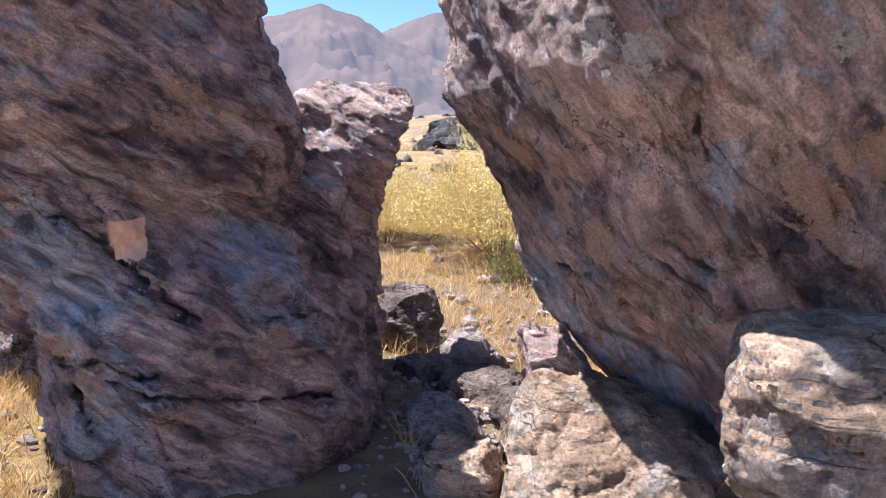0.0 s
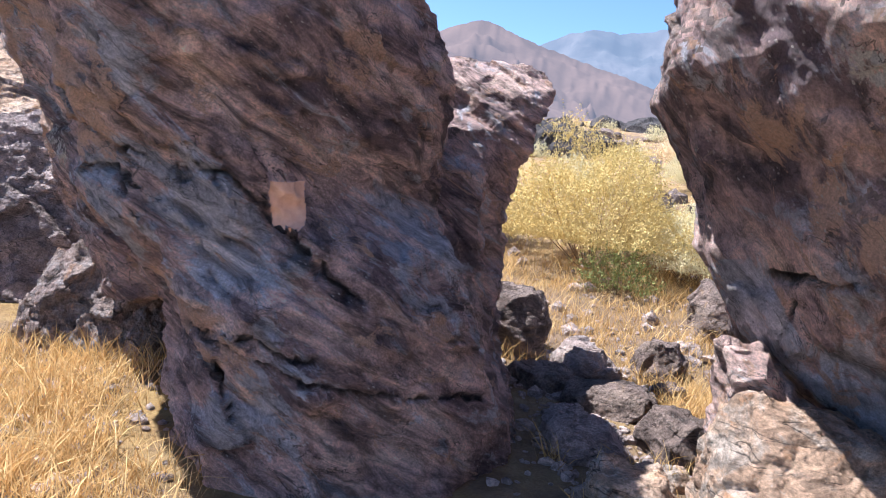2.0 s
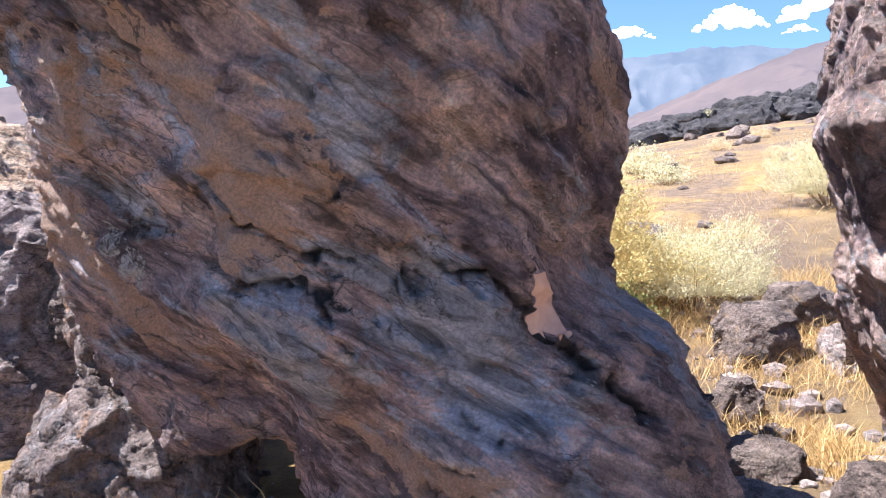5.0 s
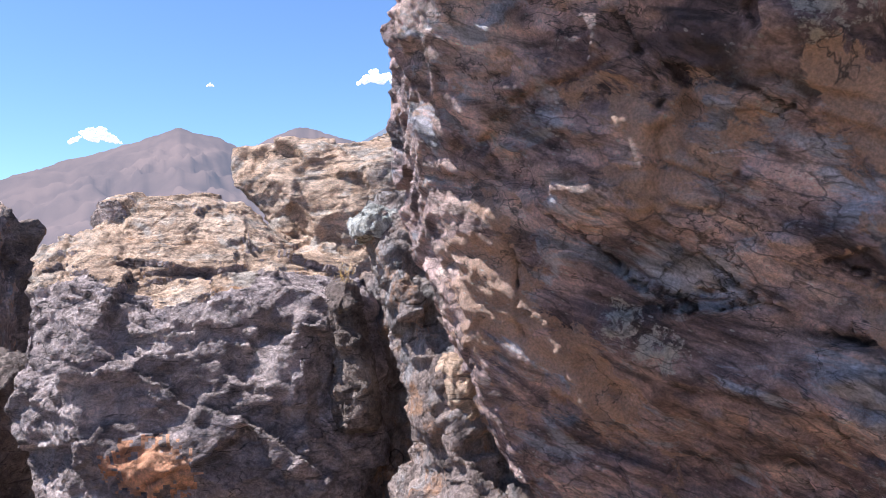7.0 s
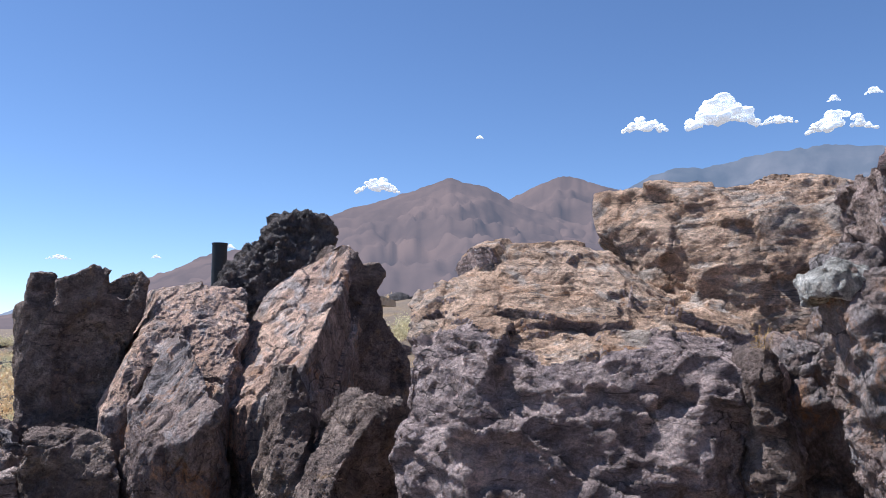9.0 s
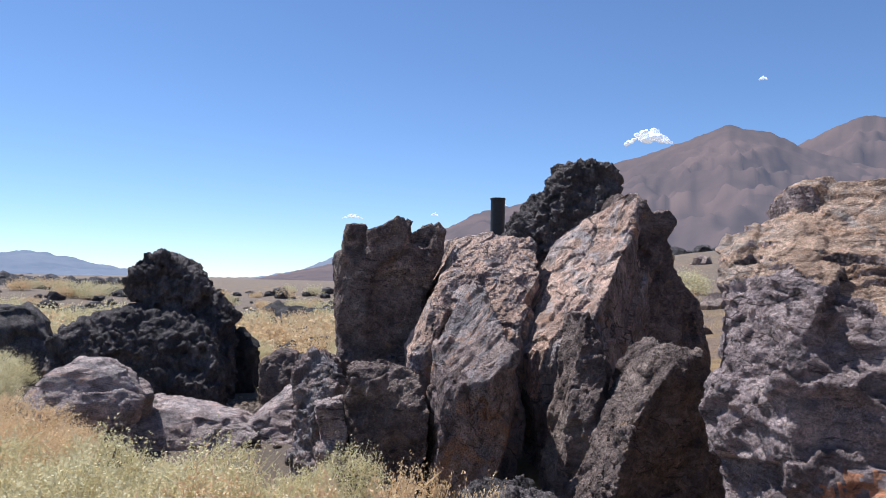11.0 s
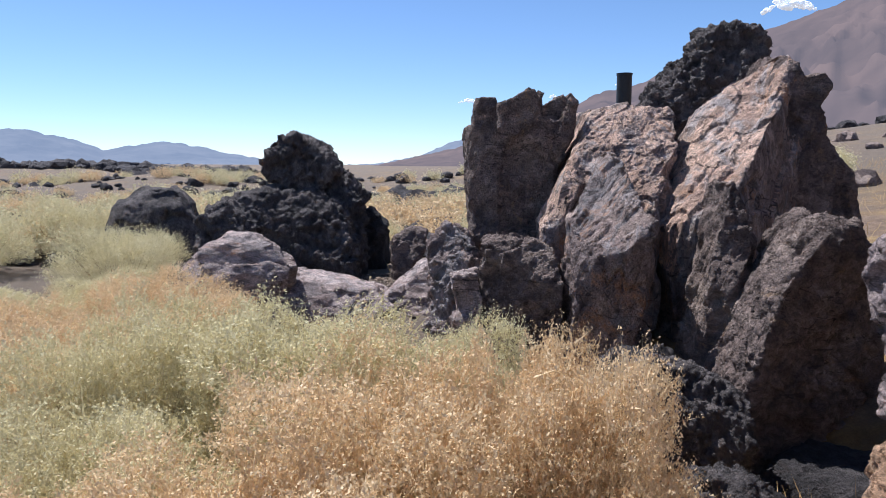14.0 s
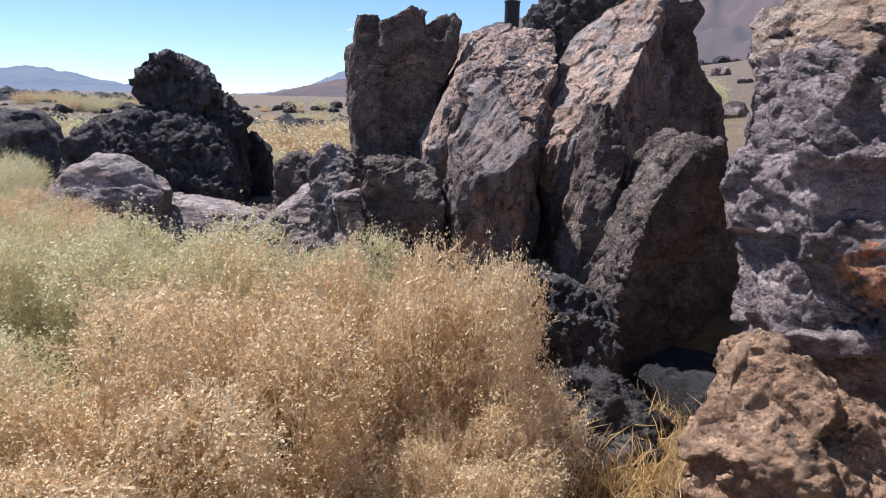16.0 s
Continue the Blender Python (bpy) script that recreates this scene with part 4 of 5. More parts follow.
for i, (levels, at, yaw, mat, label) in enumerate(LOW):
    rock("low_rock", [(levels, at, yaw)], mat, label, 0.016, 51 + 4 * i, swell=0.03, facet=((0.3, 0.05), (0.11, 0.02), (0.05, 0.008)), crack=0.02, rough=0.013)
rock("low_rock", [(0.6, [(1.15, 4.91, 0.05), (1.37, 4.91, 0.13), (1.65, 4.86, 0.07), (2.01, 4.81, -0.14), (1.95, 4.61, -0.33), (1.60, 4.41, -1.1), (1.03, 4.41, -1.1), (1.06, 4.61, -0.22)])], DARK_LAVA, "low crumbly grey lava rock beside the brush", 0.016, 50, swell=0.03, facet=((0.2, 0.03), (0.07, 0.02)), crack=0.02, rough=0.018)
rock("low_rock", [(0.5, [(-0.13, 7.41, 0.65), (0.05, 7.51, 0.83), (0.32, 7.31, 0.66), (0.43, 7.21, 0.46), (0.10, 7.06, 0.37), (-0.11, 7.11, -0.5), (0.37, 7.01, -0.5), (0.05, 7.01, -0.5)])], RUST_LAVA, "rusty lava block leaning on the outcrop", 0.018, 53, swell=0.02, facet=((0.25, 0.04), (0.09, 0.018)), crack=0.02, rough=0.012, smooth=1)
rock("low_rock", [(0.3, [(0.10, 6.86, 0.40), (0.35, 6.86, 0.43), (0.41, 6.81, 0.20), (0.35, 6.76, -0.5), (0.07, 6.76, -0.5)])], PINK_ROCK, "small orange-tan rock with flat faces", 0.018, 54, swell=0.02, facet=((0.2, 0.03), (0.08, 0.012)), crack=0.02, rough=0.008, smooth=1)

# ---- rocks left of the outcrop ----
rock("black_tower_rock", [
    (1.5, [(-3.67, 11.51, 0.64), (-3.43, 11.71, 0.80), (-2.76, 12.01, 1.0), (-2.07, 12.01, 0.95), (-1.58, 11.71, 0.73), (-1.34, 11.31, 0.2), (-1.3, 11.21, -0.6), (-1.98, 11.01, -0.6), (-2.88, 11.01, -0.6), (-3.59, 11.21, -0.5)]),
    (1.0, [(-2.06, 12.61, 1.32), (-1.69, 12.61, 1.28), (-1.31, 12.41, 0.87), (-1.29, 12.21, -0.5), (-2.01, 12.21, -0.5)]),
    (0.9, [(-2.89, 12.41, 1.45), (-2.72, 12.51, 1.79), (-2.36, 12.51, 1.86), (-1.95, 12.51, 1.67), (-1.67, 12.41, 1.32), (-2.03, 12.41, 0.91), (-2.40, 12.41, 0.91), (-2.85, 12.41, 1.27)]),
], DARK_LAVA, "black crumbly lava tower rock with a rough top", 0.03, 61, swell=0.03, facet=((0.35, 0.07), (0.14, 0.05)), crack=0.02, rough=0.03, smooth=1)
rock("dome_boulder", [([(-0.5, -2.5, -0.6, -0.9, 0.9), (0.15, -2.55, -0.8, -0.8, 0.9), (0.64, -2.4, -0.95, -0.5, 0.8), (0.95, -1.85, -1.2, -0.2, 0.5)], (-17.5, 12.0), 52.9)], DARK_LAVA, "grey domed lava boulder among the brush", 0.045, 66, swell=0.05, facet=((0.6, 0.06),), crack=0.02)
rock("pink_boulder", [([(-0.4, -0.75, 0.15, -0.4, 0.5), (-0.07, -0.85, 0.15, -0.45, 0.5), (0.21, -0.99, 0.21, -0.45, 0.55), (0.45, -0.86, 0.06, -0.3, 0.5), (0.62, -0.45, -0.22, -0.1, 0.35)], (-11.8, 8.0), 51.3)], PINK_ROCK, "smooth pinkish grey boulder lying in the brush", 0.024, 70, swell=0.04, facet=((0.6, 0.07), (0.2, 0.015)), crack=0.025, rough=0.006, stretch=(1.5, 1.5, 0.7))
rock("flat_pink_rock", [(0.9, [(-2.00, 8.61, -0.06), (-1.84, 8.81, 0.10), (-1.47, 8.91, 0.06), (-0.81, 8.91, -0.07), (-0.53, 8.71, -0.24), (-1.14, 8.41, -0.6), (-1.96, 8.41, -0.6)])], PINK_ROCK, "low flat pinkish slab of rock", 0.022, 72, swell=0.03, facet=((0.5, 0.03), (0.2, 0.012)), crack=0.02, rough=0.006, stretch=(1.5, 1.5, 0.7))
rock("sloping_pink_rock", [(0.5, [(-0.08, 9.31, 0.3), (-0.07, 8.71, -0.5), (-0.93, 8.81, -0.38), (-0.63, 9.21, -0.18), (-0.30, 9.51, 0.16), (-0.65, 8.61, -0.6)])], PINK_ROCK, "sloping pinkish slab of smooth rock", 0.022, 74, swell=0.02, facet=((0.5, 0.02), (0.2, 0.01)), crack=0.02, rough=0.005, stretch=(1.5, 1.5, 0.7))
rock("round_rock", [(0.6, [(-1.51, 13.01, 0.51), (-1.23, 13.01, 0.70), (-0.94, 13.01, 0.37), (-0.97, 12.81, -0.5), (-1.45, 12.81, -0.5)])], BLACK_LAVA, "small black lava rock among brush", 0.03, 76)
rock("round_rock", [(0.5, [(-0.79, 11.51, 0.27), (-0.54, 11.61, 0.45), (-0.24, 11.61, 0.40), (-0.27, 11.41, 0.16), (-0.57, 11.31, -0.4), (-0.76, 11.41, -0.4)])], BROWN_STONE, "small rounded brown rock on gravel", 0.025, 78)

# ---- rocks in and behind the gap ----
rock("ledge_rock", [
    ([(0.7, 0.0, 0.6, -0.02, 0.6), (0.9, -0.0, 0.6, -0.04, 0.6), (1.04, -0.01, 0.62, -0.05, 0.6), (1.17, 0.01, 0.6, -0.04, 0.55), (1.22, 0.06, 0.5, 0.04, 0.5)], (0.85, 2.1), -22),
    ([(-0.3, -0.1, 0.9, -0.2, 0.9), (0.6, 0.0, 0.8, -0.1, 0.8), (0.85, 0.05, 0.7, -0.05, 0.7)], (0.95, 2.15), -22),
], RUST_LAVA, "pale orange layered rock ledge against the boulder", 0.017, 81, cap=(TAN_LAVA, (-0.3, -0.4, 1), 0.45, 0.7), swell=0.02, facet=((0.3, 0.03), (0.1, 0.012)), crack=0.02, rough=0.006, stretch=(1.5, 1.5, 0.6))
rock("sunlit_rock", [([(-0.3, -0.25, 1.2, -0.5, 0.8), (0.17, -0.19, 1.0, -0.4, 0.8), (0.42, -0.18, 0.8, -0.25, 0.7), (0.58, -0.15, 0.5, -0.05, 0.6), (0.66, -0.08, 0.15, 0.05, 0.4)], (0.55, 3.4), -9.2)], TAN_LAVA, "pale sunlit rock at the foot of the boulder", 0.017, 84, swell=0.03, facet=((0.3, 0.03), (0.1, 0.012)), crack=0.02, rough=0.008)
rock("notched_rock", [([(-0.2, -0.05, 0.5, -0.1, 0.5), (0.56, -0.05, 0.3, -0.08, 0.4), (0.7, -0.08, 0.25, -0.08, 0.35), (0.84, -0.06, 0.15, 0.0, 0.3)], (0.5, 3.75), -7.7)], VARNISH, "small brown rock wedged under the boulder", 0.014, 87, swell=0.02, facet=((0.2, 0.03),))
STONES = [  # x, y, width, depth, height, yaw, material, label
    (-0.25, 6.95, 0.62, 0.7, 0.55, 10, BROWN_STONE, "dark lava boulder behind the gap"),
    (0.35, 6.45, 0.55, 0.5, 0.26, 30, PINK_ROCK, "flat-topped brown rock beside the path"),
    (0.95, 6.6, 0.42, 0.4, 0.32, -20, BROWN_STONE, "angular brown stone in the dry grass"),
    (1.85, 7.75, 0.7, 0.7, 0.46, 15, BROWN_STONE, "rounded brown boulder in front of the brush"),
    (2.75, 8.3, 0.8, 0.7, 0.42, 40, BROWN_STONE, "brown lava boulder in the dry grass"),
    (2.4, 7.2, 0.6, 0.5, 0.34, 70, PINK_ROCK, "low brown stone in the dry grass"),
    (0.1, 4.75, 0.5, 0.75, 0.14, 8, GREY_LAVA, "flat stepping stone in the path"),
    (0.2, 3.95, 0.42, 0.5, 0.22, -5, TAN_LAVA, "pale flat stone in the path"),
    (0.62, 4.7, 0.36, 0.5, 0.26, 20, BROWN_STONE, "brown stone edging the path"),
    (0.4, 5.5, 0.7, 0.4, 0.2, -12, BROWN_STONE, "low dark stone in the shade"),
    (0.0, 5.9, 0.5, 0.4, 0.16, 24, BROWN_STONE, "low dark stone in the shade"),
    (0.35, 4.25, 0.2, 0.18, 0.12, 50, TAN_LAVA, "small pale stone in the path"),
    (0.5, 4.3, 0.14, 0.16, 0.1, 10, TAN_LAVA, "small pale stone in the path"),
    (0.9, 6.0, 0.3, 0.24, 0.14, 33, BROWN_STONE, "small dark stone in dry grass"),
]
for i, (x, y, w, d, h, yaw, mat, label) in enumerate(STONES):
    g = float(ground_z(x, y))
    rock("stone", [([(g - 0.15, -w * 0.5, w * 0.5, -d * 0.5, d * 0.5), (g + h * 0.5, -w * 0.52, w * 0.48, -d * 0.5, d * 0.5), (g + h, -w * 0.34, w * 0.3, -d * 0.32, d * 0.36)], (x, y), yaw)], mat, label, max(0.012, w * 0.03), 100 + i, "stone", swell=w * 0.06, facet=((w * 0.5, w * 0.06), (w * 0.2, w * 0.02)), crack=w * 0.03, rough=w * 0.01, cuts=((12, w * 0.6, w * 0.08), (24, w * 0.25, w * 0.03)))


# ---- gravel hollow, lava fields ----
def pebble_field(name, label, spots, material, category, sizes=(0.6, 1.4), seed=5, detail=2):
    """Many loose stones in one mesh: spots of (x, y, size)."""
    rng = np.random.default_rng(seed)
    bm = bmesh.new()
    bmesh.ops.create_icosphere(bm, subdivisions=detail, radius=1.0)
    ball = np.array([v.co for v in bm.verts])
    tris = np.array([[v.index for v in f.verts] for f in bm.faces])
    bm.free()
    shapes = []
    for k in range(8):
        h, _ = cells(ball * 1.2 + k * 9.1, 0.9, 70 + k)
        shapes.append(ball * (1 + 0.3 * h + 0.12 * fbm(ball * 3 + k * 5, 2, k))[:, None])
    co, fa = [], []
    for n, (x, y, s) in enumerate(spots):
        a = rng.uniform(0, 6.28)
        q = shapes[n % 8] * (s * rng.uniform(*sizes), s * rng.uniform(*sizes), s * rng.uniform(0.5, 1.0))
        q = q @ np.array(Matrix.Rotation(a, 3, "Z"))
        co.append(q + (x, y, float(ground_z(x, y)) + s * 0.12))
        fa.append(tris + n * len(ball))
    me = bpy.data.meshes.new(name)
    me.from_pydata(np.concatenate(co).tolist(), [], np.concatenate(fa).tolist())
    me.materials.append(material)
    return tagged(new(name, me), label, category, kind="stuff")


def sector(n, a0, a1, r0, r1, s0, s1, seed, at=(-3.0, 2.0)):
    rng = np.random.default_rng(seed)
    az, r = np.radians(rng.uniform(a0, a1, n)), rng.uniform(r0, r1, n)
    s = s0 * (s1 / s0) ** (rng.random(n) ** 1.7)
    return list(zip(at[0] - r * np.sin(az), at[1] + r * np.cos(az), s))


pebble_field("lava_ridge", "dark rubbly lava ridge along the slope's crest", sector(1500, -75, -24, 50, 73, 0.4, 1.2, 1) + sector(160, -24, 22, 66, 74, 0.3, 0.9, 2) + sector(60, -17, -11, 66, 72, 0.6, 1.5, 8) + sector(110, -13, -5, 26, 36, 0.3, 0.9, 18) + sector(60, -9, -4, 34, 40, 0.5, 1.3, 19) + sector(70, -12, -8, 27, 33, 0.5, 1.3, 20), BLACK_LAVA, "lava field")
pebble_field("slope_stones", "dark lava stones strewn over the slope", sector(220, -70, 24, 12, 62, 0.12, 0.6, 3) + sector(40, -14, -6, 32, 42, 0.3, 0.9, 4) + sector(12, -16, -11, 28, 34, 0.3, 0.7, 9), BROWN_STONE, "stones")
pebble_field("plain_stones", "black lava stones strewn over the plain", sector(900, 36, 80, 16, 110, 0.15, 0.6, 5) + sector(900, 53, 78, 140, 175, 0.8, 1.9, 6) + sector(130, 35.5, 43.5, 40, 52, 0.3, 0.85, 7) + sector(22, 53.5, 56.5, 38, 42, 0.3, 0.9, 10) + sector(10, 50.2, 52, 36, 39, 0.3, 0.7, 11), BLACK_LAVA, "stones")


def gravel_patch():
    rng = np.random.default_rng(12)
    spots = [(-12.3 + rng.normal(0, 0.9), 10.1 + rng.normal(0, 0.65), rng.uniform(0.012, 0.05)) for _ in range(1500)]
    pebble_field("gravel", "brown gravel in a hollow between rocks", spots, GRAVEL, "gravel", detail=1)
    spots = [(0.3 + rng.normal(0, 0.5), 5.1 + rng.normal(0, 0.9), 0.012 * 6 ** rng.random() ** 2) for _ in range(700)]
    spots += [(-2.7 + rng.normal(0, 0.45), 4.2 + rng.normal(0, 0.7), 0.01 * 6 ** rng.random() ** 2) for _ in range(420)]
    spots += [(1.2 + rng.normal(0, 1.4), 7.6 + rng.normal(0, 1.2), 0.015 * 8 ** rng.random() ** 2) for _ in range(400)]
    pebble_field("path_rubble", "small brown stones and rubble on the path", spots, PINK_ROCK, "rubble", detail=1)


gravel_patch()


# ---- brush and grass ----
def mesh_of(name, co, faces, mat):
    me = bpy.data.meshes.new(name)
    me.from_pydata(np.concatenate(co).tolist(), [], np.concatenate(faces).tolist())
    me.materials.append(mat)
    return me


def ribbons(a, b, wide, rng, sag=0.0):
    """Thin tapering blades from a to b (n, 3), bent in the middle: five points and three faces each, joined."""
    n = len(a)
    d = b - a
    side = np.cross(d, rng.normal(size=(n, 3)))
    side /= np.linalg.norm(side, axis=1)[:, None] + 1e-9
    mid = (a + b) / 2 + np.stack([np.zeros(n), np.zeros(n), np.full(n, sag)], 1) * np.linalg.norm(d, axis=1)[:, None]
    w = np.broadcast_to(np.asarray(wide, float).reshape(-1, 1), (n, 1))
    co = np.stack([a - side * w, a + side * w, mid + side * w * 0.7, mid - side * w * 0.7, b], 1).reshape(-1, 3)
    k = np.arange(n)[:, None] * 5
    f = np.concatenate([k + [0, 1, 2], k + [0, 2, 3], k + [3, 2, 4]])
    return co, f


def leaves(c, size, rng):
    """Small pointed leaves at c (n, 3)."""
    n = len(c)
    a = rng.normal(size=(n, 3))
    a /= np.linalg.norm(a, axis=1)[:, None]
    b = np.cross(a, rng.normal(size=(n, 3)))
    b /= np.linalg.norm(b, axis=1)[:, None]
    s = (size * rng.uniform(0.6, 1.4, n))[:, None]
    co = np.stack([c - a * s, c + a * s * 0.5 + b * s * 0.55, c + a * s * 0.5 - b * s * 0.55], 1).reshape(-1, 3)
    return co, np.arange(n)[:, None] * 3 + [0, 1, 2]


def bush(name, label, category, r, h, sprays, per, leaf, crown_mat, seed, twig=0.2, up=0.6, group="", foot=0.02):
    """A dry desert shrub: woody stems from one root, and a crown of fine sprays set with seed or leaf."""
    rng = np.random.default_rng(seed)
    root = tagged(new(name), label, category, group)
    n = 60
    az, out = rng.uniform(0, 6.28, n), rng.uniform(0.15, 0.85, n) ** 0.7
    tip = np.stack([np.cos(az) * out * r, np.sin(az) * out * r, h * (1 - out ** 2 * 0.6) * rng.uniform(0.6, 0.9, n)], 1)
    base = np.stack([np.cos(az), np.sin(az), np.zeros(n)], 1) * 0.06 * r - (0, 0, 0.08)
    sc, sf = ribbons(base, tip, rng.uniform(0.004, 0.009, n), rng, -0.08)
    part_mesh = mesh_of("stem_tangle", [sc], [sf], STEM)
    stems = new("stem_tangle", part_mesh)
    stems.parent = root
    tagged(stems, kind="stuff")
    # clumps give the crown its uneven outline
    m = 26
    caz, cel = rng.uniform(0, 6.28, m), np.arcsin(rng.uniform(0.0, 0.95, m))
    cdir = np.stack([np.cos(caz) * np.cos(cel), np.sin(caz) * np.cos(cel), np.sin(cel)], 1)
    clift = rng.uniform(0.75, 1.22, m)
    d = rng.normal(size=(sprays, 3))
    d[:, 2] = np.abs(d[:, 2]) - 0.12
    d /= np.linalg.norm(d, axis=1)[:, None]
    which = np.argmax(d @ cdir.T, 1)
    tight = (d * cdir[which]).sum(1)
    f = clift[which] * (0.42 + 0.58 * tight ** 8) * (1 - 0.55 * rng.random(sprays) ** 3.0)
    a = d * f[:, None] * (r, r, h * 0.82) + (0, 0, h * 0.12)
    low = a[:, 2] < foot
    a[low] += np.stack([-a[low, 0] * 0.35, -a[low, 1] * 0.35, foot - a[low, 2]], 1)
    way = cdir[which] * 0.8 + rng.normal(size=(sprays, 3)) * 0.6 + (0, 0, up)
    way /= np.linalg.norm(way, axis=1)[:, None]
    b = a + way * (twig * rng.uniform(0.5, 1.3, sprays))[:, None]
    side = np.cross(way, rng.normal(size=(sprays, 3))) * (rng.uniform(0.001, 0.002, sprays) * (1 + 18 * leaf))[:, None]
    c0 = np.stack([a - side, a + side, b], 1).reshape(-1, 3)
    f0 = np.arange(sprays)[:, None] * 3 + [0, 1, 2]
    t = rng.uniform(0.05, 1.05, (sprays, per, 1))
    pts = (a[:, None, :] * (1 - t) + b[:, None, :] * t).reshape(-1, 3) + rng.normal(0, leaf * 0.9, (sprays * per, 3))
    c1, f1 = leaves(pts, leaf, rng)
    crown = new("crown", mesh_of("crown", [c0, c1], [f0, f1 + len(c0)], crown_mat))
    crown.parent = root
    return root


def put(ob, x, y, scale=1.0, yaw=0.0, first=False, tall=1.0):
    z = float(ground_z(x, y)) - 0.03
    m = Matrix.Translation((x, y, z)) @ Matrix.Rotation(yaw, 4, "Z")
    if first:
        ob.matrix_basis = m @ Matrix.Diagonal((scale, scale, scale * tall, 1))
        return ob
    q = copy_thing(ob, m)
    q.scale = (scale, scale, scale * tall)
    return q


gold = bush("gold_brush", "golden dry saltbush covered in tiny seed sprays", "bush", 0.8, 0.95, 9500, 12, 0.0088, GOLD, 1, 0.12, 0.12, "dry brush", 0.12)
olive = bush("olive_brush", "pale grey-green saltbush with fine dry sprays", "bush", 0.8, 0.9, 9000, 12, 0.0088, OLIVE, 2, 0.13, 0.15, "dry brush", 0.12)
NEAR = [  # kind, x, y, scale, turn, height
    (gold, -6.98, 4.75, 1.05, 0.0, 1.12), (gold, -6.5, 5.28, 0.72, 1.3, 1.62), (gold, -6.95, 3.85, 0.9, 2.2, 1.05), (gold, -6.12, 4.72, 0.52, 3.0, 1.15), (gold, -6.2, 4.05, 0.45, 4.4, 1.0),
    (gold, -7.6, 3.3, 0.8, 0.7, 0.95), (gold, -9.55, 4.55, 0.95, 2.9, 1.0), (gold, -9.2, 3.5, 0.85, 5.1, 1.0), (gold, -10.3, 6.0, 0.85, 1.9, 1.05), (gold, -11.3, 6.3, 0.9, 4.0, 1.0), (gold, -11.3, 4.9, 0.9, 5.3, 0.95),
    (olive, -8.25, 5.2, 1.12, 0.3, 1.08), (olive, -7.75, 6.0, 0.74, 1.2, 1.3), (olive, -8.75, 4.6, 0.9, 2.4, 1.3), (olive, -7.9, 3.95, 0.8, 3.9, 1.1), (olive, -9.2, 5.75, 0.75, 5.0, 1.1), (olive, -8.45, 6.5, 0.5, 5.6, 1.1),
    (olive, -12.3, 6.5, 0.8, 0.9, 0.8), (olive, -13.3, 6.9, 0.8, 2.0, 0.75), (olive, -13.2, 5.6, 0.8, 4.4, 0.75), (olive, -10.4, 3.6, 0.85, 3.3, 0.9),
]
for ob, x, y, sc, yaw, tall in NEAR:
    if (x, y) not in ((-6.98, 4.75), (-8.25, 5.2)):
        put(ob, x, y, sc, yaw, False, tall)
for ob in (gold, olive):
    _, x, y, sc, yaw, tall = [r for r in NEAR if r[0] is ob][0]
    put(ob, x, y, sc, yaw, True, tall)

yellow = bush("yellow_brush", "large yellow-green dry brush behind the rocks", "bush", 1.25, 1.6, 6500, 9, 0.013, YELLOW, 3, 0.22, 0.6, "yellow brush", 0.3)
put(yellow, 0.85, 9.9, 1.1, 0.0, True)
put(yellow, -0.75, 11.2, 0.8, 4.0, False, 0.9)
pale = bush("pale_brush", "pale yellow-green dry brush on the slope", "bush", 0.95, 1.2, 3800, 8, 0.013, OLIVE, 4, 0.22, 0.7, "slope brush", 0.22)
put(pale, 2.1, 9.3, 0.9, 0.0, True)
green = bush("green_shrub", "small green leafy shrub beneath the yellow brush", "shrub", 0.42, 0.5, 300, 9, 0.016, GREEN, 5, 0.22, 0.3)
put(green, 1.0, 8.85, 1.0, 0.0, True)
tuft = bush("scrub", "low dry scrub on the far plain", "bush", 0.75, 0.75, 330, 5, 0.036, OLIVE, 6, 0.28, 0.6, "far scrub")
straw_tuft = bush("straw_scrub", "low golden dry scrub on the far slope", "bush", 0.7, 0.65, 330, 5, 0.036, GOLD, 7, 0.28, 0.6, "far scrub")
put(tuft, 7.6, 22.0, 1.1, 0.0, True)
put(pale, 6.9, 13.4, 1.05, 1.0)
put(pale, 3.9, 16.5, 0.8, 3.0)
put(pale, 1.7, 17.5, 0.7, 4.0)
put(straw_tuft, 5.6, 25.0, 0.9, 0.0, True)
far_rng = np.random.default_rng(21)
for x, y, sc in ((-15.5, 8.2, 1.0), (-17.2, 9.6, 0.9), (-19.5, 9.4, 1.1), (-16.4, 14.2, 0.9), (-14.2, 15.6, 0.8), (-15.6, 17.8, 0.9), (-13.2, 13.9, 0.7), (-21.0, 12.6, 1.0), (-18.4, 7.2, 1.1), (-12.2, 12.9, 0.5), (-20.5, 16.5, 0.9), (-17.8, 20.5, 1.0)):
    put(pale, x, y, sc, far_rng.uniform(0, 6.28), False, far_rng.uniform(0.7, 0.95))
for k in range(380):
    plain_side = k < 300
    az = radians(far_rng.uniform(35, 76) if plain_side else far_rng.uniform(-60, 22))
    r = far_rng.uniform(17, 34) if k % 3 == 0 else far_rng.uniform(20, 75)
    x, y = -4 - r * math.sin(az), 2.3 + r * math.cos(az)
    put(tuft if far_rng.random() < 0.5 else straw_tuft, x, y, far_rng.uniform(0.6, 1.35) * (1 if plain_side else 0.9), far_rng.uniform(0, 6.28), False, far_rng.uniform(0.8, 1.1))


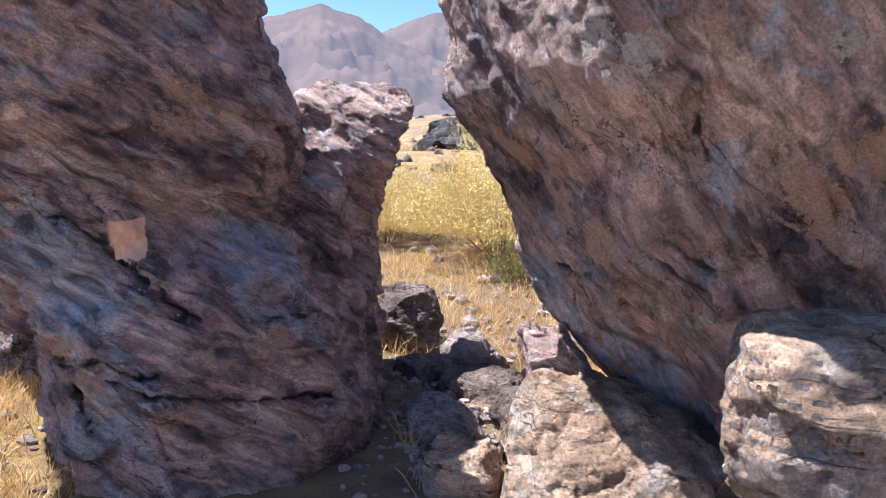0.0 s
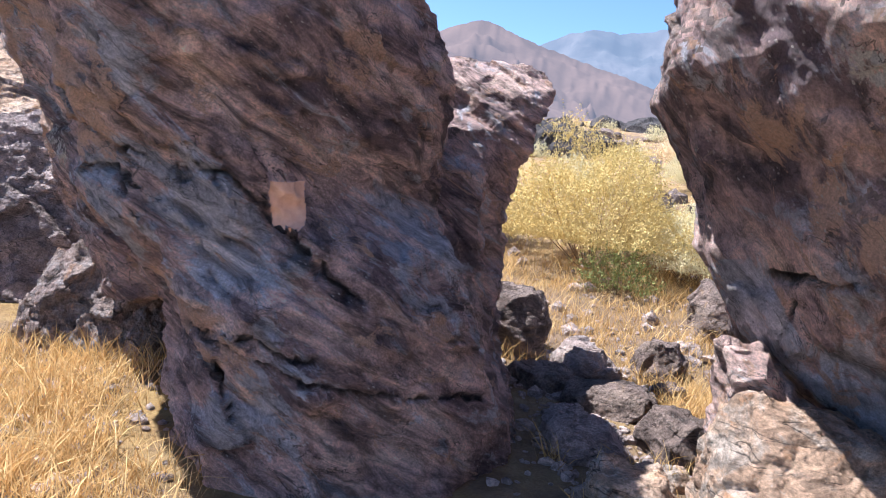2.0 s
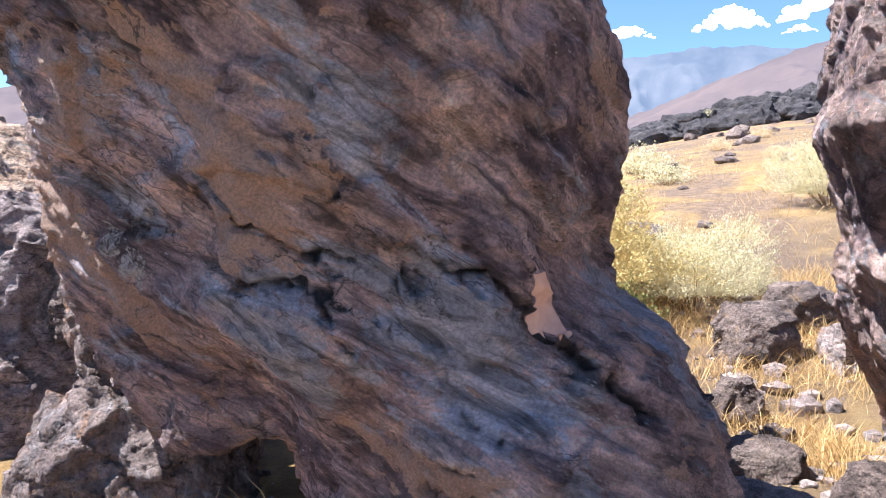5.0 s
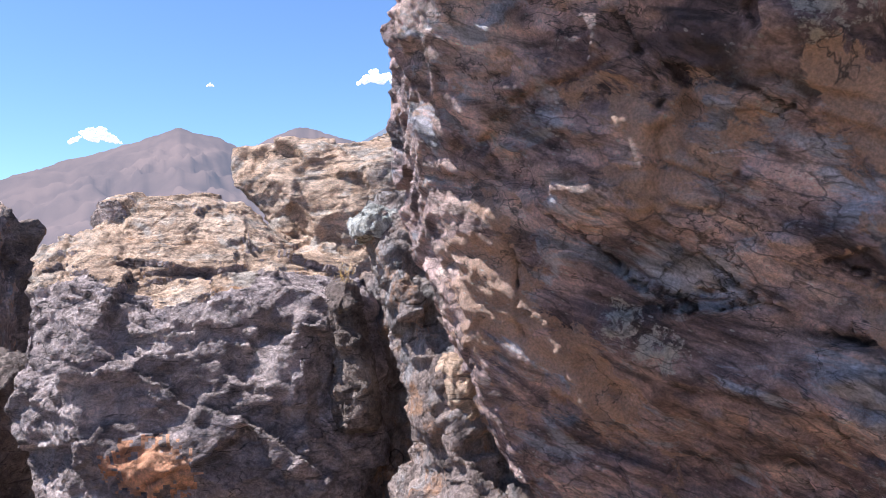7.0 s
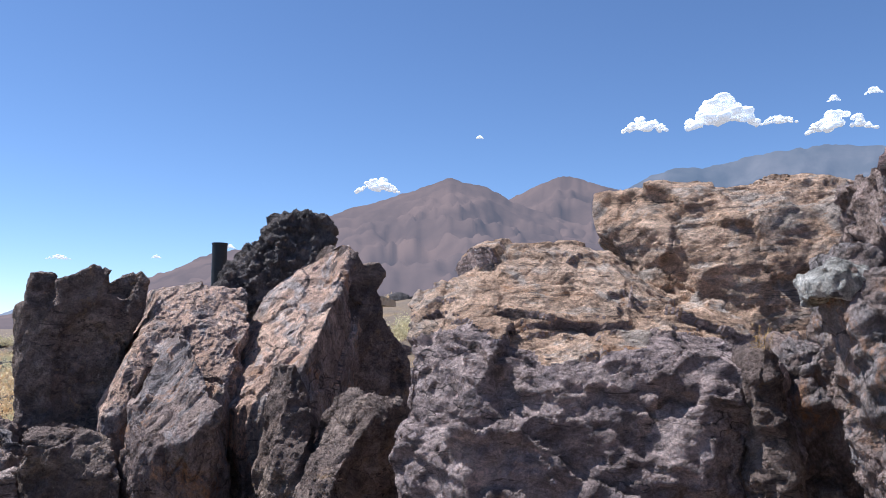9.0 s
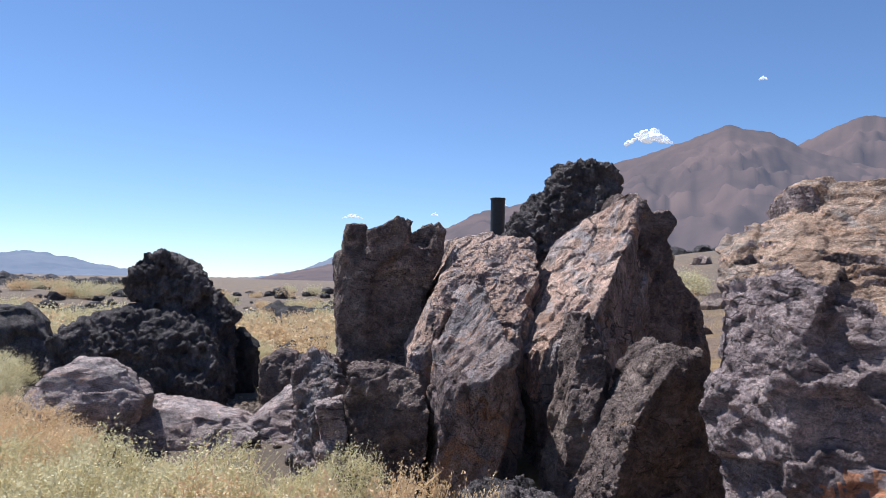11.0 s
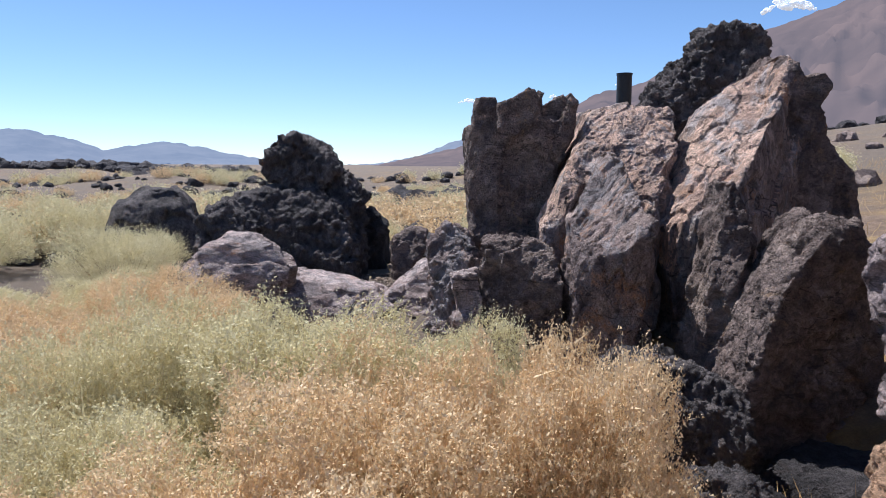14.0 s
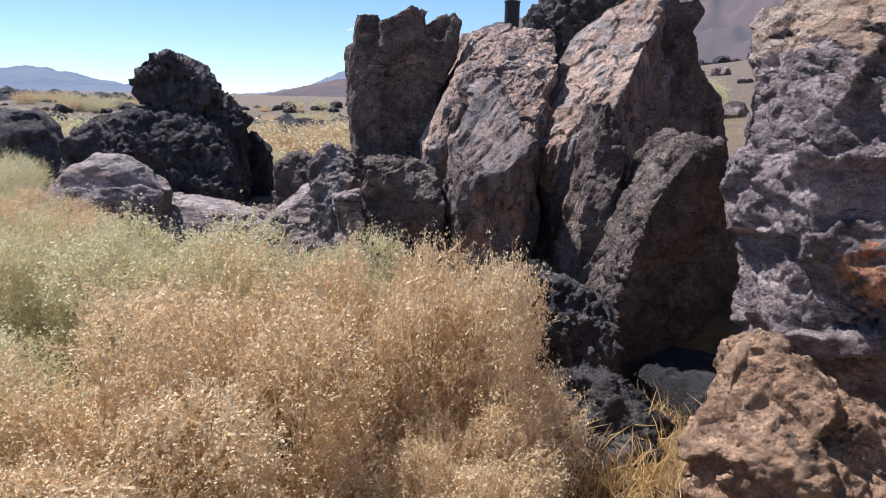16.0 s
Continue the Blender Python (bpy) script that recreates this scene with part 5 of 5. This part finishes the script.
def grass(name, label, spots, mat, length, seed):
    """Dry blades: spots of (x, y, spread, count)."""
    rng = np.random.default_rng(seed)
    xs, ys = [], []
    for x, y, spread, count in spots:
        xs.append(x + rng.normal(0, spread, count))
        ys.append(y + rng.normal(0, spread, count))
    x, y = np.concatenate(xs), np.concatenate(ys)
    n = len(x)
    a = np.stack([x, y, ground_z(x, y) - 0.01], 1)
    lean = rng.normal(0, 0.45, (n, 2))
    size = length * rng.uniform(0.35, 1.3, n)
    b = a + np.stack([lean[:, 0] * size, lean[:, 1] * size, size * rng.uniform(0.5, 1.0, n)], 1)
    co, f = ribbons(a, b, size * 0.011 + 0.0008, rng, 0.12)
    tagged(new(name, mesh_of(name, [co], [f], mat)), label, "grass", kind="stuff")


g_rng = np.random.default_rng(31)
spots = [(g_rng.uniform(-0.6, 4.2), g_rng.uniform(6.6, 10.0), 0.16, 60) for _ in range(190)]
spots += [(g_rng.uniform(0.75, 1.35), g_rng.uniform(4.6, 6.4), 0.08, 50) for _ in range(40)]
spots += [(0.35 + g_rng.normal(0, 0.25), g_rng.uniform(3.6, 4.6), 0.04, 14) for _ in range(20)]
spots += [(g_rng.uniform(-3.9, -2.3), g_rng.uniform(3.3, 5.3), 0.1, 60) for _ in range(110)]
spots += [(g_rng.uniform(-2.9, -1.9), g_rng.uniform(2.9, 3.7), 0.1, 55) for _ in range(40)]
spots += [(g_rng.uniform(-6.2, -5.2), g_rng.uniform(4.6, 6.6), 0.09, 40) for _ in range(50)]
grass("dry_grass", "golden dry grass tufts between the rocks", spots, STRAW, 0.2, 1)
spots = [(-3 - r * math.sin(a), 2 + r * math.cos(a), 0.5, 22) for r, a in ((g_rng.uniform(8, 40), radians(g_rng.uniform(-55, 20))) for _ in range(600))]
spots += [(-3 - r * math.sin(a), 2 + r * math.cos(a), 0.5, 22) for r, a in ((g_rng.uniform(12, 45), radians(g_rng.uniform(36, 76))) for _ in range(40))]
grass("field_grass", "sparse golden dry grass over the field", spots, STRAW, 0.24, 2)


# ---- restroom building and its vent pipe, far behind the rocks ----
def box(bm, x0, x1, y0, y1, z0, z1):
    vs = [bm.verts.new((x, y, z)) for z in (z0, z1) for y in (y0, y1) for x in (x0, x1)]
    for q in ((0, 2, 3, 1), (4, 5, 7, 6), (0, 1, 5, 4), (2, 6, 7, 3), (0, 4, 6, 2), (1, 3, 7, 5)):
        bm.faces.new([vs[i] for i in q])


def part(name, bm, mat, parent=None, label=""):
    me = bpy.data.meshes.new(name)
    bmesh.ops.recalc_face_normals(bm, faces=bm.faces)
    bm.to_mesh(me)
    bm.free()
    me.materials.append(mat)
    ob = new(name, me)
    if parent:
        ob.parent = parent
    return tagged(ob, label)


TAN_PAINT = plain("tan_painted_concrete", (0.42, 0.34, 0.24), (0.52, 0.43, 0.31), 3)
PIPE_PAINT = plain("black_painted_steel", (0.012, 0.012, 0.013), (0.022, 0.022, 0.024), 6, 0.5)
house = tagged(new("restroom_building"), "small tan concrete restroom building with ribbed roof", "building")
gz0 = float(ground_z(-13.0, 26.5))
bm = bmesh.new()
box(bm, -15.1, -11.2, 25.2, 28.0, gz0 - 0.3, 2.35)
part("wall", bm, TAN_PAINT, house)
bm = bmesh.new()
box(bm, -15.5, -10.8, 24.8, 28.4, 2.35, 2.5)
roof = part("roof", bm, TAN_PAINT, house)
for k in range(9):
    bm = bmesh.new()
    box(bm, -15.5, -10.8, 24.8 + k * 0.4, 24.8 + k * 0.4 + 0.3, 2.503, 2.56 + 0.02 * min(k, 8 - k))
    part("roof_rib", bm, TAN_PAINT, roof)


def cylinder(bm, x, y, r, z0, z1, n=28):
    ring = [(x + r * math.cos(6.2832 * k / n), y + r * math.sin(6.2832 * k / n)) for k in range(n)]
    lo, hi = [bm.verts.new((a, b, z0)) for a, b in ring], [bm.verts.new((a, b, z1)) for a, b in ring]
    for k in range(n):
        bm.faces.new((lo[k], lo[(k + 1) % n], hi[(k + 1) % n], hi[k]))
    bm.faces.new(lo[::-1])
    bm.faces.new(hi)


pipe = tagged(new("vent_pipe"), "black steel vent pipe standing beside a building", "vent pipe")
bm = bmesh.new()
cylinder(bm, -15.34, 24.3, 0.225, float(ground_z(-15.34, 24.3)) - 0.2, 4.1)
part("tube", bm, PIPE_PAINT, pipe)
bm = bmesh.new()
cylinder(bm, -15.34, 24.3, 0.24, 4.1, 4.16)
part("rim", bm, PIPE_PAINT, pipe)

# ---- clouds ----
# A faint glow is added so the clouds' backs stay bright.
CLOUD = far_material("cloud", (0.86, 0.87, 0.9), (0.92, 0.92, 0.93), (0.9, 0.95, 1.0), 0.25)
CLOUDS = [(14.9, 10.7, 3.4, 1.4), (7.2, 14.3, 0.6, 0.35), (-5.0, 14.8, 3.4, 1.5), (-10.4, 15.4, 4.8, 3.0), (-14.1, 14.4, 2.6, 0.8), (-17.9, 13.9, 4.4, 1.8), (-20.0, 15.6, 1.1, 0.6),
          (-17.6, 15.4, 0.8, 0.5), (-30.9, 14.4, 5.2, 2.0), (-37.7, 15.1, 8.0, 3.2), (-44.0, 14.6, 7.0, 3.0), (-29.4, 16.2, 1.6, 0.8), (-35.3, 13.4, 2.4, 0.7), (-24.0, 13.8, 4.0, 1.2), (36.6, 4.7, 1.7, 0.4), (30.5, 5.0, 0.7, 0.3), (25.6, 5.9, 1.0, 0.4)]
for i, (az, el, w, h) in enumerate(CLOUDS):
    rng = np.random.default_rng(200 + i)
    d = 4200.0
    c = Vector((-d * math.sin(radians(az)) * math.cos(radians(el)), d * math.cos(radians(az)) * math.cos(radians(el)), d * math.sin(radians(el))))
    right = Vector((math.cos(radians(az)), math.sin(radians(az)), 0))
    W, H = d * radians(w) / 2, d * radians(h) / 2
    bm = bmesh.new()
    for k in range(60):
        u = rng.uniform(-1, 1)
        top = (1 - abs(u) ** 1.6) * rng.uniform(0.2, 1.0)
        size = H * rng.uniform(0.1, 0.4) * (1.1 - abs(u) * 0.75)
        p = c + right * (u * W * 0.92) + Vector((0, 0, H * (top * 1.5 - 0.75))) + Vector((0, 0, 0)) + (c.normalized() * rng.uniform(-1, 1) * H)
        bmesh.ops.create_icosphere(bm, subdivisions=2, radius=size, matrix=Matrix.Translation(p) @ Matrix.Diagonal((1.5, 1.5, 0.8, 1)))
    vs = np.array([v.co for v in bm.verts])
    push = fbm(vs / (H * 0.3), 4, 300 + i) * H * 0.12
    for v, q in zip(bm.verts, push):
        v.co += v.normal * q if v.normal.length else Vector()
    me = bpy.data.meshes.new("cloud")
    bm.to_mesh(me)
    bm.free()
    me.materials.append(CLOUD)
    me.shade_smooth()
    tagged(new("cloud", me), "small white cumulus cloud in blue sky", "cloud", "clouds", "structure")


# ---- small pieces lodged in the rock wall ----
rock("pale_stone", [([(1.7, -0.13, 0.13, -0.1, 0.2), (1.8, -0.14, 0.13, -0.1, 0.2), (1.87, -0.08, 0.1, -0.04, 0.14)], (-3.56, 6.08), 10)], LICHEN, "pale flat stone lodged on top of the crumbly rock", 0.012, 140, "stone", swell=0.01, facet=((0.14, 0.02), (0.05, 0.006)), crack=0.01, rough=0.004, cuts=((8, 0.15, 0.015),))
rock("pale_stone", [([(0.85, -0.08, 0.12, 0.0, 0.3), (1.06, -0.1, 0.12, -0.05, 0.25), (1.12, -0.08, 0.08, -0.02, 0.2)], (-3.22, 5.5), 20)], TAN_LAVA, "pale tan flat stone wedged under the boulder", 0.012, 141, "stone", swell=0.01, facet=((0.14, 0.02), (0.05, 0.006)), crack=0.01, rough=0.004, cuts=((8, 0.15, 0.015),))
weed = bush("weed", "thin dry weed growing in a rock crevice", "weed", 0.09, 0.26, 40, 4, 0.008, STRAW, 9, 0.1, 1.2)
weed.matrix_basis = Matrix.Translation((-3.72, 6.84, 1.44)) @ Matrix.Scale(0.6, 4)
rock("crevice_stone", [([(0.6, -0.12, 0.12, -0.2, 0.3), (1.35, -0.12, 0.1, -0.15, 0.3), (1.48, -0.08, 0.06, -0.05, 0.2)], (-3.72, 6.85), 0)], BROWN_STONE, "brown stone jammed in the dark crevice", 0.016, 142, "stone")


def stalks(name, label, spots, mat, seed):
    """Single dry stalks that arch over: spots of (x, y, height, lean x, lean y)."""
    rng = np.random.default_rng(seed)
    a, b = [], []
    for x, y, hgt, lx, ly in spots:
        g = float(ground_z(x, y))
        for _ in range(7):
            o = rng.normal(0, 0.05, 3)
            a.append((x + o[0], y + o[1], g - 0.02))
            b.append((x + lx + o[1] * 4, y + ly + o[2] * 3, g + hgt * rng.uniform(0.6, 1.1)))
    co, f = ribbons(np.array(a), np.array(b), 0.0022, rng, 0.2)
    tagged(new(name, mesh_of(name, [co], [f], mat)), label, "grass", kind="stuff")


stalks("dry_stalks", "thin arching dry stalks at the boulder's foot", [(-1.75, 3.3, 0.3, 0.1, 0.0), (-2.15, 3.5, 0.34, -0.1, 0.0), (-5.35, 5.6, 0.3, 0.2, 0.1), (-5.5, 6.1, 0.35, 0.15, 0.1), (1.1, 6.9, 0.4, 0.1, 0.1), (1.5, 8.9, 0.5, 0.2, 0.0), (0.5, 8.8, 0.45, -0.2, 0.1)], STRAW, 4)
